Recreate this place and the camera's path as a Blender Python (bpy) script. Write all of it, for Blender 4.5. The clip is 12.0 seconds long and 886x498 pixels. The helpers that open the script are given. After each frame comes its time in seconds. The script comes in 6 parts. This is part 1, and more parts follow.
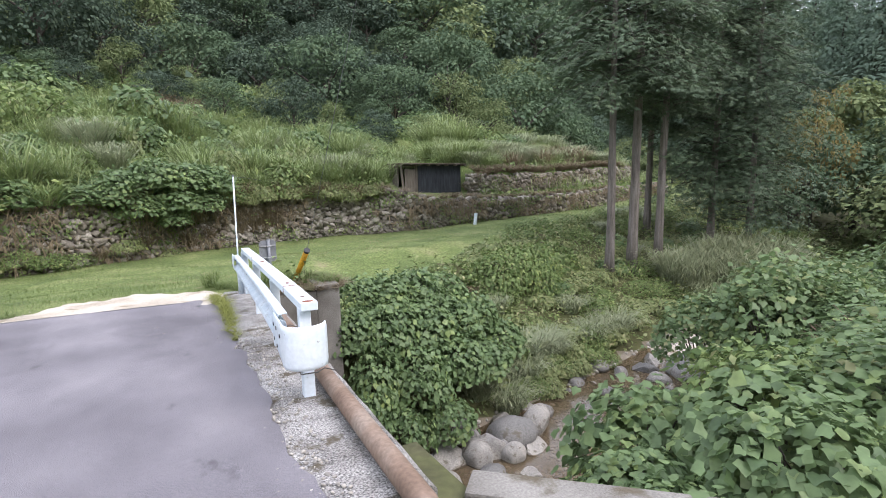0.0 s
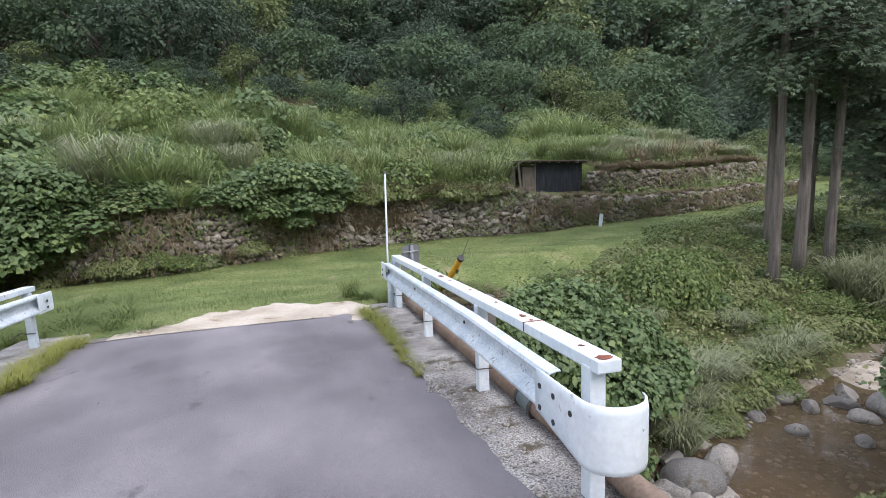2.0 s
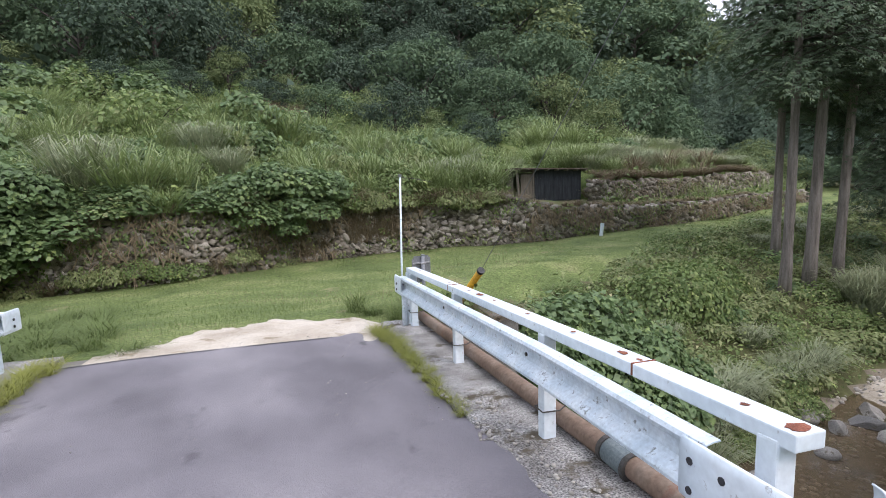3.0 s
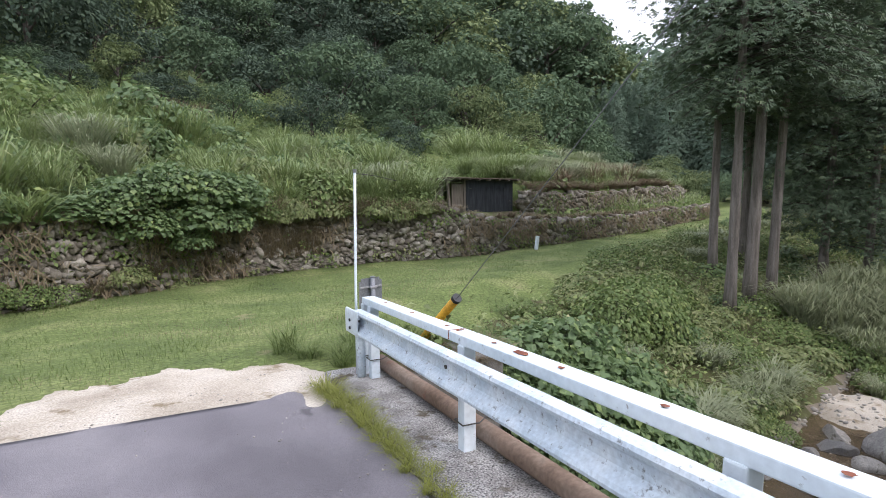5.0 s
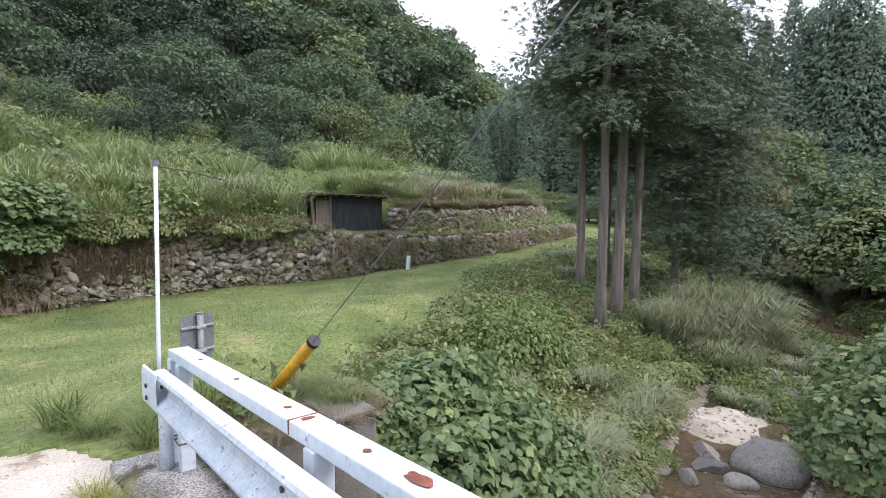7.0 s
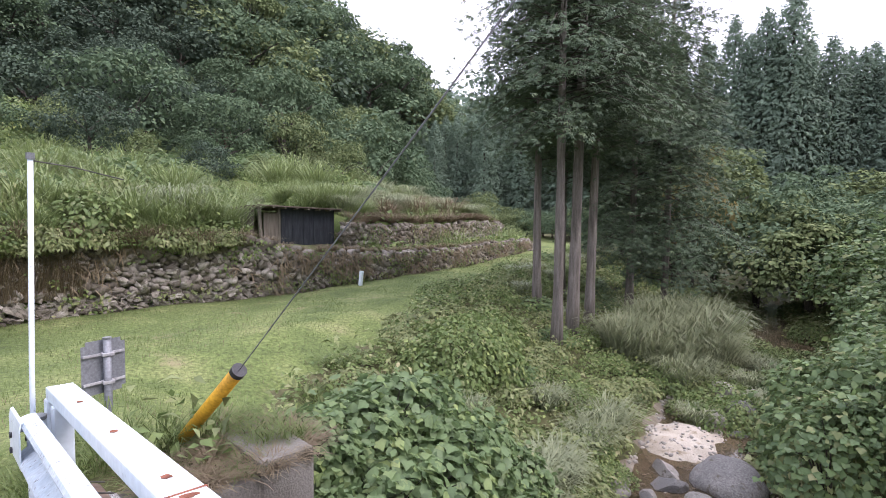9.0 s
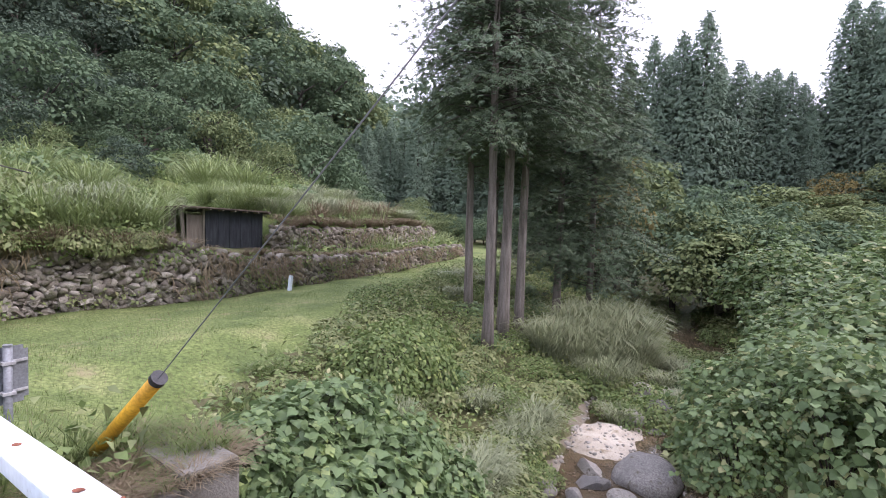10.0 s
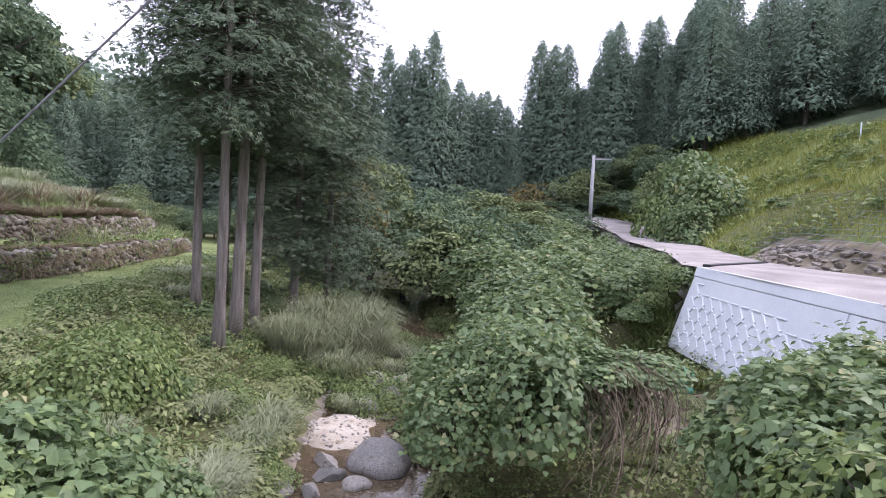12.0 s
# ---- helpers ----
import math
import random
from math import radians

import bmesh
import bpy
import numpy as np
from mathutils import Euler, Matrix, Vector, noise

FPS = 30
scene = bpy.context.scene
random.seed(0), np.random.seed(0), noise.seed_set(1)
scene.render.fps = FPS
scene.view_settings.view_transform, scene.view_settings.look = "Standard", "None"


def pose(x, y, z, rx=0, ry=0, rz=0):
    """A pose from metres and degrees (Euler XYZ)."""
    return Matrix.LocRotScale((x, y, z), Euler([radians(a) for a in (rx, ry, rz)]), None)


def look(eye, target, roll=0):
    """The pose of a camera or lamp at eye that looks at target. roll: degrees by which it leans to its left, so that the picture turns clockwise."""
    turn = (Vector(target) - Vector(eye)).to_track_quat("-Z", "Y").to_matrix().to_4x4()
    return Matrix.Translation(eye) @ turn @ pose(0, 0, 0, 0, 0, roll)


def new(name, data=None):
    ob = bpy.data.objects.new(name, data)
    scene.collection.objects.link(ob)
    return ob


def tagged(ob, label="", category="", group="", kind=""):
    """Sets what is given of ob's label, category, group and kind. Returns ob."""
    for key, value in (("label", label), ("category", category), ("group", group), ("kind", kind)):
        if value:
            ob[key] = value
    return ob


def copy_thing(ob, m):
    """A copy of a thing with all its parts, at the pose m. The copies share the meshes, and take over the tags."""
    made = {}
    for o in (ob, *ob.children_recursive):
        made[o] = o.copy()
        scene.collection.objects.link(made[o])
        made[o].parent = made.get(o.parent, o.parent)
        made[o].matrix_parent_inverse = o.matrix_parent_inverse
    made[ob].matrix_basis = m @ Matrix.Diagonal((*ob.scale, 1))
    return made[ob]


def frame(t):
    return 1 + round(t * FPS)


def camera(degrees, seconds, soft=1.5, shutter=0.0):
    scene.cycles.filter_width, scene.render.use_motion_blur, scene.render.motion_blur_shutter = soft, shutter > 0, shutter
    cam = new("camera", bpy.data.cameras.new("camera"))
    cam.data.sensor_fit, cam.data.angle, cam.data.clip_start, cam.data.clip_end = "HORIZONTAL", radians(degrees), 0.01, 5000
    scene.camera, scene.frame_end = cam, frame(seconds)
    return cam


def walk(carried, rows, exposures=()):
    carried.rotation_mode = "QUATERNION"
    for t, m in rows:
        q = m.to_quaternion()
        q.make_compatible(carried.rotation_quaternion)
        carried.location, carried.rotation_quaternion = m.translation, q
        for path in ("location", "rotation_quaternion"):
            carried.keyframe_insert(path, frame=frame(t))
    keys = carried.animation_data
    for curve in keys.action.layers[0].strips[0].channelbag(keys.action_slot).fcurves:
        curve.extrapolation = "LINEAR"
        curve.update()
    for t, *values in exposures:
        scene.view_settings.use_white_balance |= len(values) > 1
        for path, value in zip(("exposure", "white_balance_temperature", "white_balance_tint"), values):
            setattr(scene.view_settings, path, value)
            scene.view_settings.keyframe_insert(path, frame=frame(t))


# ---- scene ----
cam = camera(77.2, 12.0, soft=0.9)
PATH = [
    (0, (-0.241, 0.107, 1.701), (0.647, 1.869, 1.372), -1.4),
    (0.5, (-0.43, 0.468, 1.722), (0.173, 2.344, 1.381), -2.4),
    (1, (-0.574, 0.987, 1.707), (-0.016, 2.875, 1.357), -2.7),
    (1.5, (-0.733, 1.479, 1.654), (-0.184, 3.373, 1.32), -2.5),
    (2, (-0.83, 2.011, 1.625), (-0.241, 3.896, 1.306), -2.3),
    (2.5, (-0.964, 2.498, 1.595), (-0.342, 4.374, 1.289), -2.2),
    (2.7, (-1.018, 2.675, 1.581), (-0.388, 4.55, 1.285), -2.0),
    (4.3, (-1.069, 4.289, 1.475), (-0.296, 6.111, 1.19), -1.4),
    (4.5, (-1.014, 4.493, 1.468), (-0.193, 6.296, 1.189), -1.2),
    (5, (-0.944, 5.048, 1.384), (-0.01, 6.798, 1.13), -0.7),
    (5.5, (-0.821, 5.379, 1.373), (0.236, 7.061, 1.137), -0.2),
    (6, (-0.625, 5.728, 1.331), (0.522, 7.352, 1.117), -0.1),
    (6.5, (-0.436, 6.1, 1.285), (0.8, 7.659, 1.083), 0.4),
    (7, (-0.15, 6.272, 1.243), (1.175, 7.76, 1.058), 0.3),
    (7.5, (0.092, 6.427, 1.216), (1.47, 7.868, 1.053), 0.2),
    (9.5, (0.267, 6.65, 1.173), (1.76, 7.976, 1.058), 1.0),
    (10, (0.25, 6.65, 1.165), (1.850, 7.846, 1.060), 1.6),
    (10.5, (0.25, 6.65, 1.165), (2.014, 7.588, 1.070), 2.2),
    (11, (0.25, 6.65, 1.165), (2.123, 7.346, 1.077), 2.7),
    (11.5, (0.25, 6.65, 1.165), (2.190, 7.129, 1.083), 3.0),
    (12, (0.25, 6.65, 1.165), (2.217, 7.003, 1.084), 3.2),
]
walk(cam, [(t, look(eye, target, roll)) for t, eye, target, roll in PATH], exposures=[(0.0, 1.34, 6350, 16), (1.5, 1.0, 6350, 16), (5.0, 0.98, 6350, 16), (7.5, 1.32, 6350, 20), (9.5, 1.38, 6300, 26), (12.0, 1.41, 6150, 28)])

# ---- world and light: bright overcast, soft light from above ----
world = bpy.data.worlds.new("overcast_sky")
scene.world = world
world.use_nodes = True
wn, wl = world.node_tree.nodes, world.node_tree.links
wn.clear()
sky = wn.new("ShaderNodeTexSky")
sky.sky_type = "NISHITA"
sky.sun_disc = False
sky.sun_elevation, sky.sun_rotation = radians(48), radians(150)
sky.air_density, sky.dust_density, sky.ozone_density = 1.0, 6.0, 1.0
cloud = wn.new("ShaderNodeRGB")
cloud.outputs[0].default_value = (9.8, 10.4, 11.5, 1)
blend = wn.new("ShaderNodeMix")
blend.data_type = "RGBA"
blend.inputs[0].default_value = 0.78
wl.new(sky.outputs[0], blend.inputs[6])
wl.new(cloud.outputs[0], blend.inputs[7])
bg = wn.new("ShaderNodeBackground")
bg.inputs[1].default_value = 0.105
wl.new(blend.outputs[2], bg.inputs[0])
wo = wn.new("ShaderNodeOutputWorld")
wl.new(bg.outputs[0], wo.inputs[0])

sun = new("sun", bpy.data.lights.new("sun", "SUN"))
sun.data.energy, sun.data.angle, sun.data.color = 0.9, radians(25), (1.0, 0.97, 0.92)
sun.matrix_world = pose(0, 0, 30, 42, 0, 30)

# ---- materials ----
def surf(name, cols, scale=3.0, fine=40.0, rough=0.85, bump=0.25, metal=0.0, vary="", spec=0.3, stain=None, stain_scale=2.0,
         stain_at=0.6, bump_scale=None, stretch=(1, 1, 1), thin=0.0, contrast=0.21):
    """A procedural surface: a ramp over coarse noise, fine grain, optional stains, and relief from the fine noise."""
    m = bpy.data.materials.new(name)
    m.use_nodes = True
    n, l = m.node_tree.nodes, m.node_tree.links
    b = n["Principled BSDF"]
    b.inputs["Roughness"].default_value, b.inputs["Metallic"].default_value = rough, metal
    b.inputs["Specular IOR Level"].default_value = spec
    tc, mp = n.new("ShaderNodeTexCoord"), n.new("ShaderNodeMapping")
    mp.inputs["Scale"].default_value = stretch
    l.new(tc.outputs["Object"], mp.inputs[0])
    big, small = n.new("ShaderNodeTexNoise"), n.new("ShaderNodeTexNoise")
    for node, s in ((big, scale), (small, fine)):
        node.inputs["Scale"].default_value, node.inputs["Detail"].default_value = s, 6
        l.new(mp.outputs[0], node.inputs["Vector"])
    ramp = n.new("ShaderNodeValToRGB")
    els = ramp.color_ramp.elements
    while len(els) < len(cols):
        els.new(0.5)
    for i, c in enumerate(cols):
        els[i].position = 0.28 + 0.44 * i / max(1, len(cols) - 1)
        els[i].color = (*c, 1)
    factor = big.outputs[0]
    if vary:
        src = n.new("ShaderNodeNewGeometry").outputs["Random Per Island"] if vary == "island" else n.new("ShaderNodeObjectInfo").outputs["Random"]
        mixf = n.new("ShaderNodeMath")
        mixf.operation = "MULTIPLY_ADD"
        mixf.inputs[1].default_value, mixf.inputs[2].default_value = 0.44, 0.28
        l.new(src, mixf.inputs[0])
        avg = n.new("ShaderNodeMix")
        avg.inputs[0].default_value = 0.35
        l.new(mixf.outputs[0], avg.inputs[2])
        l.new(big.outputs[0], avg.inputs[3])
        factor = avg.outputs[0]
    l.new(factor, ramp.inputs[0])
    grain = n.new("ShaderNodeMapRange")
    grain.inputs[1].default_value, grain.inputs[2].default_value = 0.3, 0.7
    grain.inputs[3].default_value, grain.inputs[4].default_value = 1 - contrast, 1 + contrast
    l.new(small.outputs[0], grain.inputs[0])
    mul = n.new("ShaderNodeVectorMath")
    mul.operation = "SCALE"
    l.new(ramp.outputs[0], mul.inputs[0])
    l.new(grain.outputs[0], mul.inputs["Scale"])
    colour = mul.outputs[0]
    if stain:
        sn = n.new("ShaderNodeTexNoise")
        sn.inputs["Scale"].default_value, sn.inputs["Detail"].default_value, sn.inputs["Roughness"].default_value = stain_scale, 8, 0.65
        l.new(mp.outputs[0], sn.inputs["Vector"])
        cut = n.new("ShaderNodeMapRange")
        cut.inputs[1].default_value, cut.inputs[2].default_value = stain_at, stain_at + 0.08
        l.new(sn.outputs[0], cut.inputs[0])
        mx = n.new("ShaderNodeMix")
        mx.data_type = "RGBA"
        l.new(cut.outputs[0], mx.inputs[0])
        l.new(colour, mx.inputs[6])
        mx.inputs[7].default_value = (*stain, 1)
        colour = mx.outputs[2]
    l.new(colour, b.inputs["Base Color"])
    if bump:
        bp = n.new("ShaderNodeBump")
        bp.inputs["Strength"].default_value, bp.inputs["Distance"].default_value = bump, 0.02
        l.new(small.outputs[0], bp.inputs["Height"])
        l.new(bp.outputs[0], b.inputs["Normal"])
    if thin:
        tr, mix = n.new("ShaderNodeBsdfTranslucent"), n.new("ShaderNodeMixShader")
        mix.inputs[0].default_value = thin
        l.new(colour, tr.inputs[0])
        l.new(b.outputs[0], mix.inputs[1])
        l.new(tr.outputs[0], mix.inputs[2])
        l.new(mix.outputs[0], n["Material Output"].inputs[0])
    return m


def leafy(name, dark, mid, light, rough=0.55, thin=0.25, spec=0.35):
    return surf(name, [dark, mid, mid, light], scale=0.6, fine=9, rough=rough, bump=0, vary="island", thin=thin, spec=spec)


M_ASPHALT = surf("asphalt", [(0.115, 0.108, 0.12), (0.17, 0.16, 0.176), (0.235, 0.222, 0.236)], scale=1.1, fine=170, contrast=0.42, rough=0.8, bump=0.5, stain=(0.1, 0.094, 0.104), stain_scale=2.6, stain_at=0.61, stretch=(1, 0.6, 1))
M_KERB = surf("kerb_concrete", [(0.16, 0.15, 0.14), (0.27, 0.26, 0.25), (0.38, 0.37, 0.355)], scale=3, fine=80, contrast=0.85, rough=0.95, bump=1.0, stain=(0.1, 0.085, 0.06), stain_scale=3.5, stain_at=0.56)
M_CONCRETE = surf("old_concrete", [(0.1, 0.09, 0.078), (0.17, 0.16, 0.145), (0.24, 0.23, 0.21)], scale=1.6, fine=60, rough=0.9, bump=0.4, stain=(0.1, 0.085, 0.06), stain_scale=1.5, stain_at=0.56)
M_NEWCONC = surf("new_concrete", [(0.56, 0.59, 0.63), (0.63, 0.66, 0.695), (0.69, 0.71, 0.735)], scale=0.8, fine=50, rough=0.8, bump=0.15, stain=(0.5, 0.5, 0.49), stain_scale=1.2, stain_at=0.62)
M_WHITE = surf("worn_white_paint", [(0.52, 0.6, 0.67), (0.62, 0.69, 0.75), (0.70, 0.745, 0.78)], scale=2, fine=25, contrast=0.08, rough=0.45, bump=0.05, stain=(0.25, 0.25, 0.24), stain_scale=15, stain_at=0.63, spec=0.5)
M_GALV = surf("weathered_zinc", [(0.42, 0.5, 0.57), (0.53, 0.6, 0.66), (0.64, 0.69, 0.73)], scale=6, fine=45, contrast=0.14, rough=0.45, bump=0.06, stain=(0.2, 0.215, 0.225), stain_scale=24, stain_at=0.585, spec=0.5)
M_RUST = surf("rust", [(0.12, 0.045, 0.03), (0.22, 0.08, 0.05), (0.3, 0.12, 0.07)], scale=20, fine=120, rough=0.95, bump=0.4)
M_PIPE = surf("pipe_wrap", [(0.13, 0.085, 0.06), (0.2, 0.14, 0.105), (0.27, 0.22, 0.18)], scale=2.2, fine=30, rough=0.8, bump=0.25, stain=(0.2, 0.08, 0.05), stain_scale=2.5, stain_at=0.62)
M_PIPEGREY = surf("pipe_coupling", [(0.1, 0.13, 0.14), (0.16, 0.19, 0.2)], scale=8, fine=60, rough=0.6, bump=0.2)
M_WIRE = surf("dark_wire", [(0.04, 0.038, 0.036), (0.08, 0.075, 0.07)], scale=30, fine=90, rough=0.6, bump=0)
M_CABLE = surf("steel_cable", [(0.16, 0.17, 0.18), (0.26, 0.27, 0.28)], scale=30, fine=200, rough=0.5, bump=0, metal=0.4)
M_YELLOW = surf("yellow_plastic", [(0.5, 0.27, 0.02), (0.6, 0.34, 0.03), (0.42, 0.22, 0.02)], scale=4, fine=40, rough=0.5, bump=0.1, stain=(0.18, 0.1, 0.02), stain_scale=6, stain_at=0.66)
M_BLACK = surf("black_plastic", [(0.025, 0.025, 0.028), (0.05, 0.05, 0.055)], scale=10, fine=60, rough=0.5, bump=0.1)
M_SIGN = surf("sign_back_grey", [(0.17, 0.18, 0.2), (0.23, 0.24, 0.26)], scale=3, fine=50, rough=0.5, bump=0.05, metal=0.2)
M_BOARD = surf("tarred_board", [(0.018, 0.021, 0.027), (0.03, 0.034, 0.042), (0.045, 0.05, 0.058)], scale=2, fine=25, rough=0.7, bump=0.2, stretch=(6, 6, 1))
M_OLDWOOD = surf("grey_wood", [(0.12, 0.1, 0.085), (0.22, 0.19, 0.16)], scale=3, fine=40, rough=0.9, bump=0.4, stretch=(4, 4, 0.6))
M_ROOF = surf("rusty_roof", [(0.07, 0.05, 0.04), (0.14, 0.11, 0.09)], scale=4, fine=40, rough=0.8, bump=0.3)
M_STONE = surf("field_stone", [(0.09, 0.076, 0.062), (0.165, 0.145, 0.12), (0.27, 0.245, 0.21), (0.5, 0.47, 0.42)], scale=1.5, fine=30, rough=0.95, bump=0.8, vary="object", stain=(0.1, 0.1, 0.055), stain_scale=4, stain_at=0.6)
M_STONEREST = surf("field_stone_far", [(0.09, 0.076, 0.062), (0.165, 0.145, 0.12), (0.27, 0.245, 0.21), (0.5, 0.47, 0.42)], scale=1.5, fine=30, rough=0.95, bump=0.8, vary="island", stain=(0.1, 0.1, 0.055), stain_scale=4, stain_at=0.6)
M_BOULDER = surf("river_boulder", [(0.13, 0.128, 0.125), (0.22, 0.21, 0.198), (0.36, 0.335, 0.3)], scale=1.6, fine=22, contrast=0.35, rough=0.9, bump=0.8, vary="object", stain=(0.13, 0.115, 0.09), stain_scale=2.5, stain_at=0.56)
M_SAND = surf("pale_sand", [(0.32, 0.275, 0.22), (0.44, 0.39, 0.325), (0.53, 0.485, 0.42)], scale=1.4, fine=60, contrast=0.3, rough=0.95, bump=0.6, stain=(0.22, 0.18, 0.12), stain_scale=2.6, stain_at=0.56)
M_DIRT = surf("brown_dirt", [(0.1, 0.085, 0.055), (0.17, 0.145, 0.1), (0.26, 0.22, 0.165)], scale=1.5, fine=30, rough=1, bump=0.7, contrast=0.4)
M_SOIL = surf("bank_soil", [(0.05, 0.045, 0.025), (0.08, 0.085, 0.035), (0.11, 0.1, 0.055)], scale=1.2, fine=14, rough=1, bump=0.8)
M_LAWN = surf("mown_grass_ground", [(0.07, 0.1, 0.032), (0.12, 0.155, 0.05), (0.19, 0.21, 0.085)], scale=0.7, fine=14, contrast=0.45, rough=1, bump=0.9, stain=(0.23, 0.2, 0.115), stain_scale=0.6, stain_at=0.62)
M_SLOPE = surf("hillside_grass_ground", [(0.06, 0.085, 0.025), (0.1, 0.14, 0.04), (0.17, 0.19, 0.07)], scale=0.3, fine=8, rough=1, bump=0.9, stain=(0.22, 0.2, 0.11), stain_scale=0.25, stain_at=0.64)
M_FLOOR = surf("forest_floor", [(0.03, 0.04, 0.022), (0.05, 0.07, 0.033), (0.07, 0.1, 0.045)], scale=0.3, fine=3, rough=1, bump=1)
M_GRAVEL = surf("creek_gravel", [(0.11, 0.092, 0.07), (0.18, 0.155, 0.12), (0.27, 0.24, 0.2)], scale=1.5, fine=35, rough=0.95, bump=0.9)
M_GROAD = surf("gravel_road", [(0.19, 0.172, 0.165), (0.26, 0.238, 0.228), (0.34, 0.315, 0.295)], scale=0.6, fine=60, rough=0.95, bump=0.6, stain=(0.3, 0.26, 0.22), stain_scale=0.8, stain_at=0.6)
M_BARK = surf("cypress_bark", [(0.1, 0.085, 0.075), (0.17, 0.15, 0.135), (0.24, 0.215, 0.195)], scale=2.5, fine=22, rough=0.95, bump=0.9, stretch=(5, 5, 0.5))
M_BARKDARK = surf("dark_bark", [(0.045, 0.038, 0.032), (0.09, 0.078, 0.068)], scale=2.5, fine=20, rough=0.95, bump=0.8, stretch=(4, 4, 0.5))
M_UPOLE = surf("grey_pole", [(0.3, 0.3, 0.31), (0.38, 0.38, 0.39)], scale=2, fine=40, rough=0.8, bump=0.1)

M_KUDZU = leafy("vine_leaf", (0.07, 0.115, 0.058), (0.14, 0.208, 0.09), (0.34, 0.42, 0.15), rough=0.5, thin=0.38)
M_WEED = leafy("weed_leaf", (0.055, 0.095, 0.036), (0.155, 0.218, 0.075), (0.4, 0.45, 0.16), rough=0.6, thin=0.35)
M_MIXWEED = leafy("pale_weed_leaf", (0.102, 0.128, 0.061), (0.21, 0.245, 0.105), (0.42, 0.39, 0.22), rough=0.65, thin=0.3)
M_REED = leafy("reed_blade", (0.1, 0.14, 0.056), (0.215, 0.275, 0.108), (0.5, 0.52, 0.27), rough=0.5, thin=0.35)
M_GREYREED = leafy("grey_reed_blade", (0.163, 0.195, 0.116), (0.272, 0.305, 0.183), (0.408, 0.403, 0.268), rough=0.5, thin=0.35)
M_STRAW = leafy("straw", (0.120, 0.090, 0.056), (0.203, 0.161, 0.105), (0.300, 0.255, 0.173), rough=0.8)
M_TWIG = surf("dry_vine_stem", [(0.09, 0.07, 0.05), (0.16, 0.125, 0.09), (0.24, 0.19, 0.14)], scale=3, fine=30, rough=0.9, bump=0, vary="island")
M_GRASS = leafy("grass_blade", (0.08, 0.118, 0.036), (0.135, 0.182, 0.058), (0.24, 0.275, 0.105), rough=0.6, thin=0.35)
M_YGRASS = leafy("yellow_grass_blade", (0.138, 0.150, 0.033), (0.233, 0.250, 0.055), (0.339, 0.330, 0.099), rough=0.6)
# bluer than plain leaves: distance haze is mixed into these three canopy colours
M_BROADLEAF = leafy("hazed_broad_canopy", (0.058, 0.094, 0.06), (0.107, 0.158, 0.092), (0.18, 0.225, 0.118), rough=0.8, thin=0.3, spec=0.12)
M_BROADLIGHT = leafy("hazed_light_canopy", (0.094, 0.13, 0.064), (0.165, 0.208, 0.096), (0.262, 0.285, 0.13), rough=0.8, thin=0.3, spec=0.12)
M_BROADDARK = leafy("hazed_dark_canopy", (0.044, 0.067, 0.05), (0.072, 0.104, 0.073), (0.118, 0.155, 0.095), rough=0.8, thin=0.25, spec=0.12)
M_AUTUMN = leafy("brownish_canopy", (0.122, 0.110, 0.043), (0.231, 0.189, 0.067), (0.340, 0.256, 0.098), rough=0.6, thin=0.3)
# paler and cooler than cedar foliage, the haze of distance put into the colour
M_CEDAR = leafy("cedar_spray", (0.115, 0.165, 0.126), (0.155, 0.218, 0.156), (0.205, 0.27, 0.178), rough=0.8, thin=0.4)
M_HINOKI = leafy("cypress_spray", (0.056, 0.088, 0.058), (0.092, 0.134, 0.080), (0.157, 0.201, 0.103), rough=0.7, thin=0.25)

water = bpy.data.materials.new("creek_water")
water.use_nodes = True
wb = water.node_tree.nodes["Principled BSDF"]
wb.inputs["Base Color"].default_value = (0.3, 0.23, 0.15, 1)
wb.inputs["Roughness"].default_value, wb.inputs["IOR"].default_value = 0.06, 1.33
wb.inputs["Transmission Weight"].default_value = 0.75
wnoise, wbump = water.node_tree.nodes.new("ShaderNodeTexNoise"), water.node_tree.nodes.new("ShaderNodeBump")
wnoise.inputs["Scale"].default_value, wbump.inputs["Strength"].default_value = 6, 0.12
water.node_tree.links.new(wnoise.outputs[0], wbump.inputs["Height"])
water.node_tree.links.new(wbump.outputs[0], wb.inputs["Normal"])


# ---- mesh tools ----
def np_mesh(name, verts, faces, mats):
    """A mesh from vertices and a list of (face index arrays, material slot)."""
    me = bpy.data.meshes.new(name)
    verts = np.asarray(verts, dtype=np.float32)
    me.vertices.add(len(verts))
    me.vertices.foreach_set("co", verts.ravel())
    sizes = np.concatenate([np.full(len(f), f.shape[1]) for f, _ in faces])
    loops = np.concatenate([f.ravel() for f, _ in faces])
    me.loops.add(len(loops))
    me.loops.foreach_set("vertex_index", loops.astype(np.int32))
    me.polygons.add(len(sizes))
    starts = np.concatenate([[0], np.cumsum(sizes)[:-1]])
    me.polygons.foreach_set("loop_start", starts.astype(np.int32))
    me.polygons.foreach_set("material_index", np.concatenate([np.full(len(f), s) for f, s in faces]).astype(np.int32))
    for m in mats:
        me.materials.append(m)
    me.update(calc_edges=True)
    me.validate()
    return me


def to_mesh(name, bm, material, smooth=False):
    me = bpy.data.meshes.new(name)
    bmesh.ops.recalc_face_normals(bm, faces=bm.faces)
    if smooth:
        for f in bm.faces:
            f.smooth = True
    bm.to_mesh(me)
    bm.free()
    me.materials.append(material)
    return me


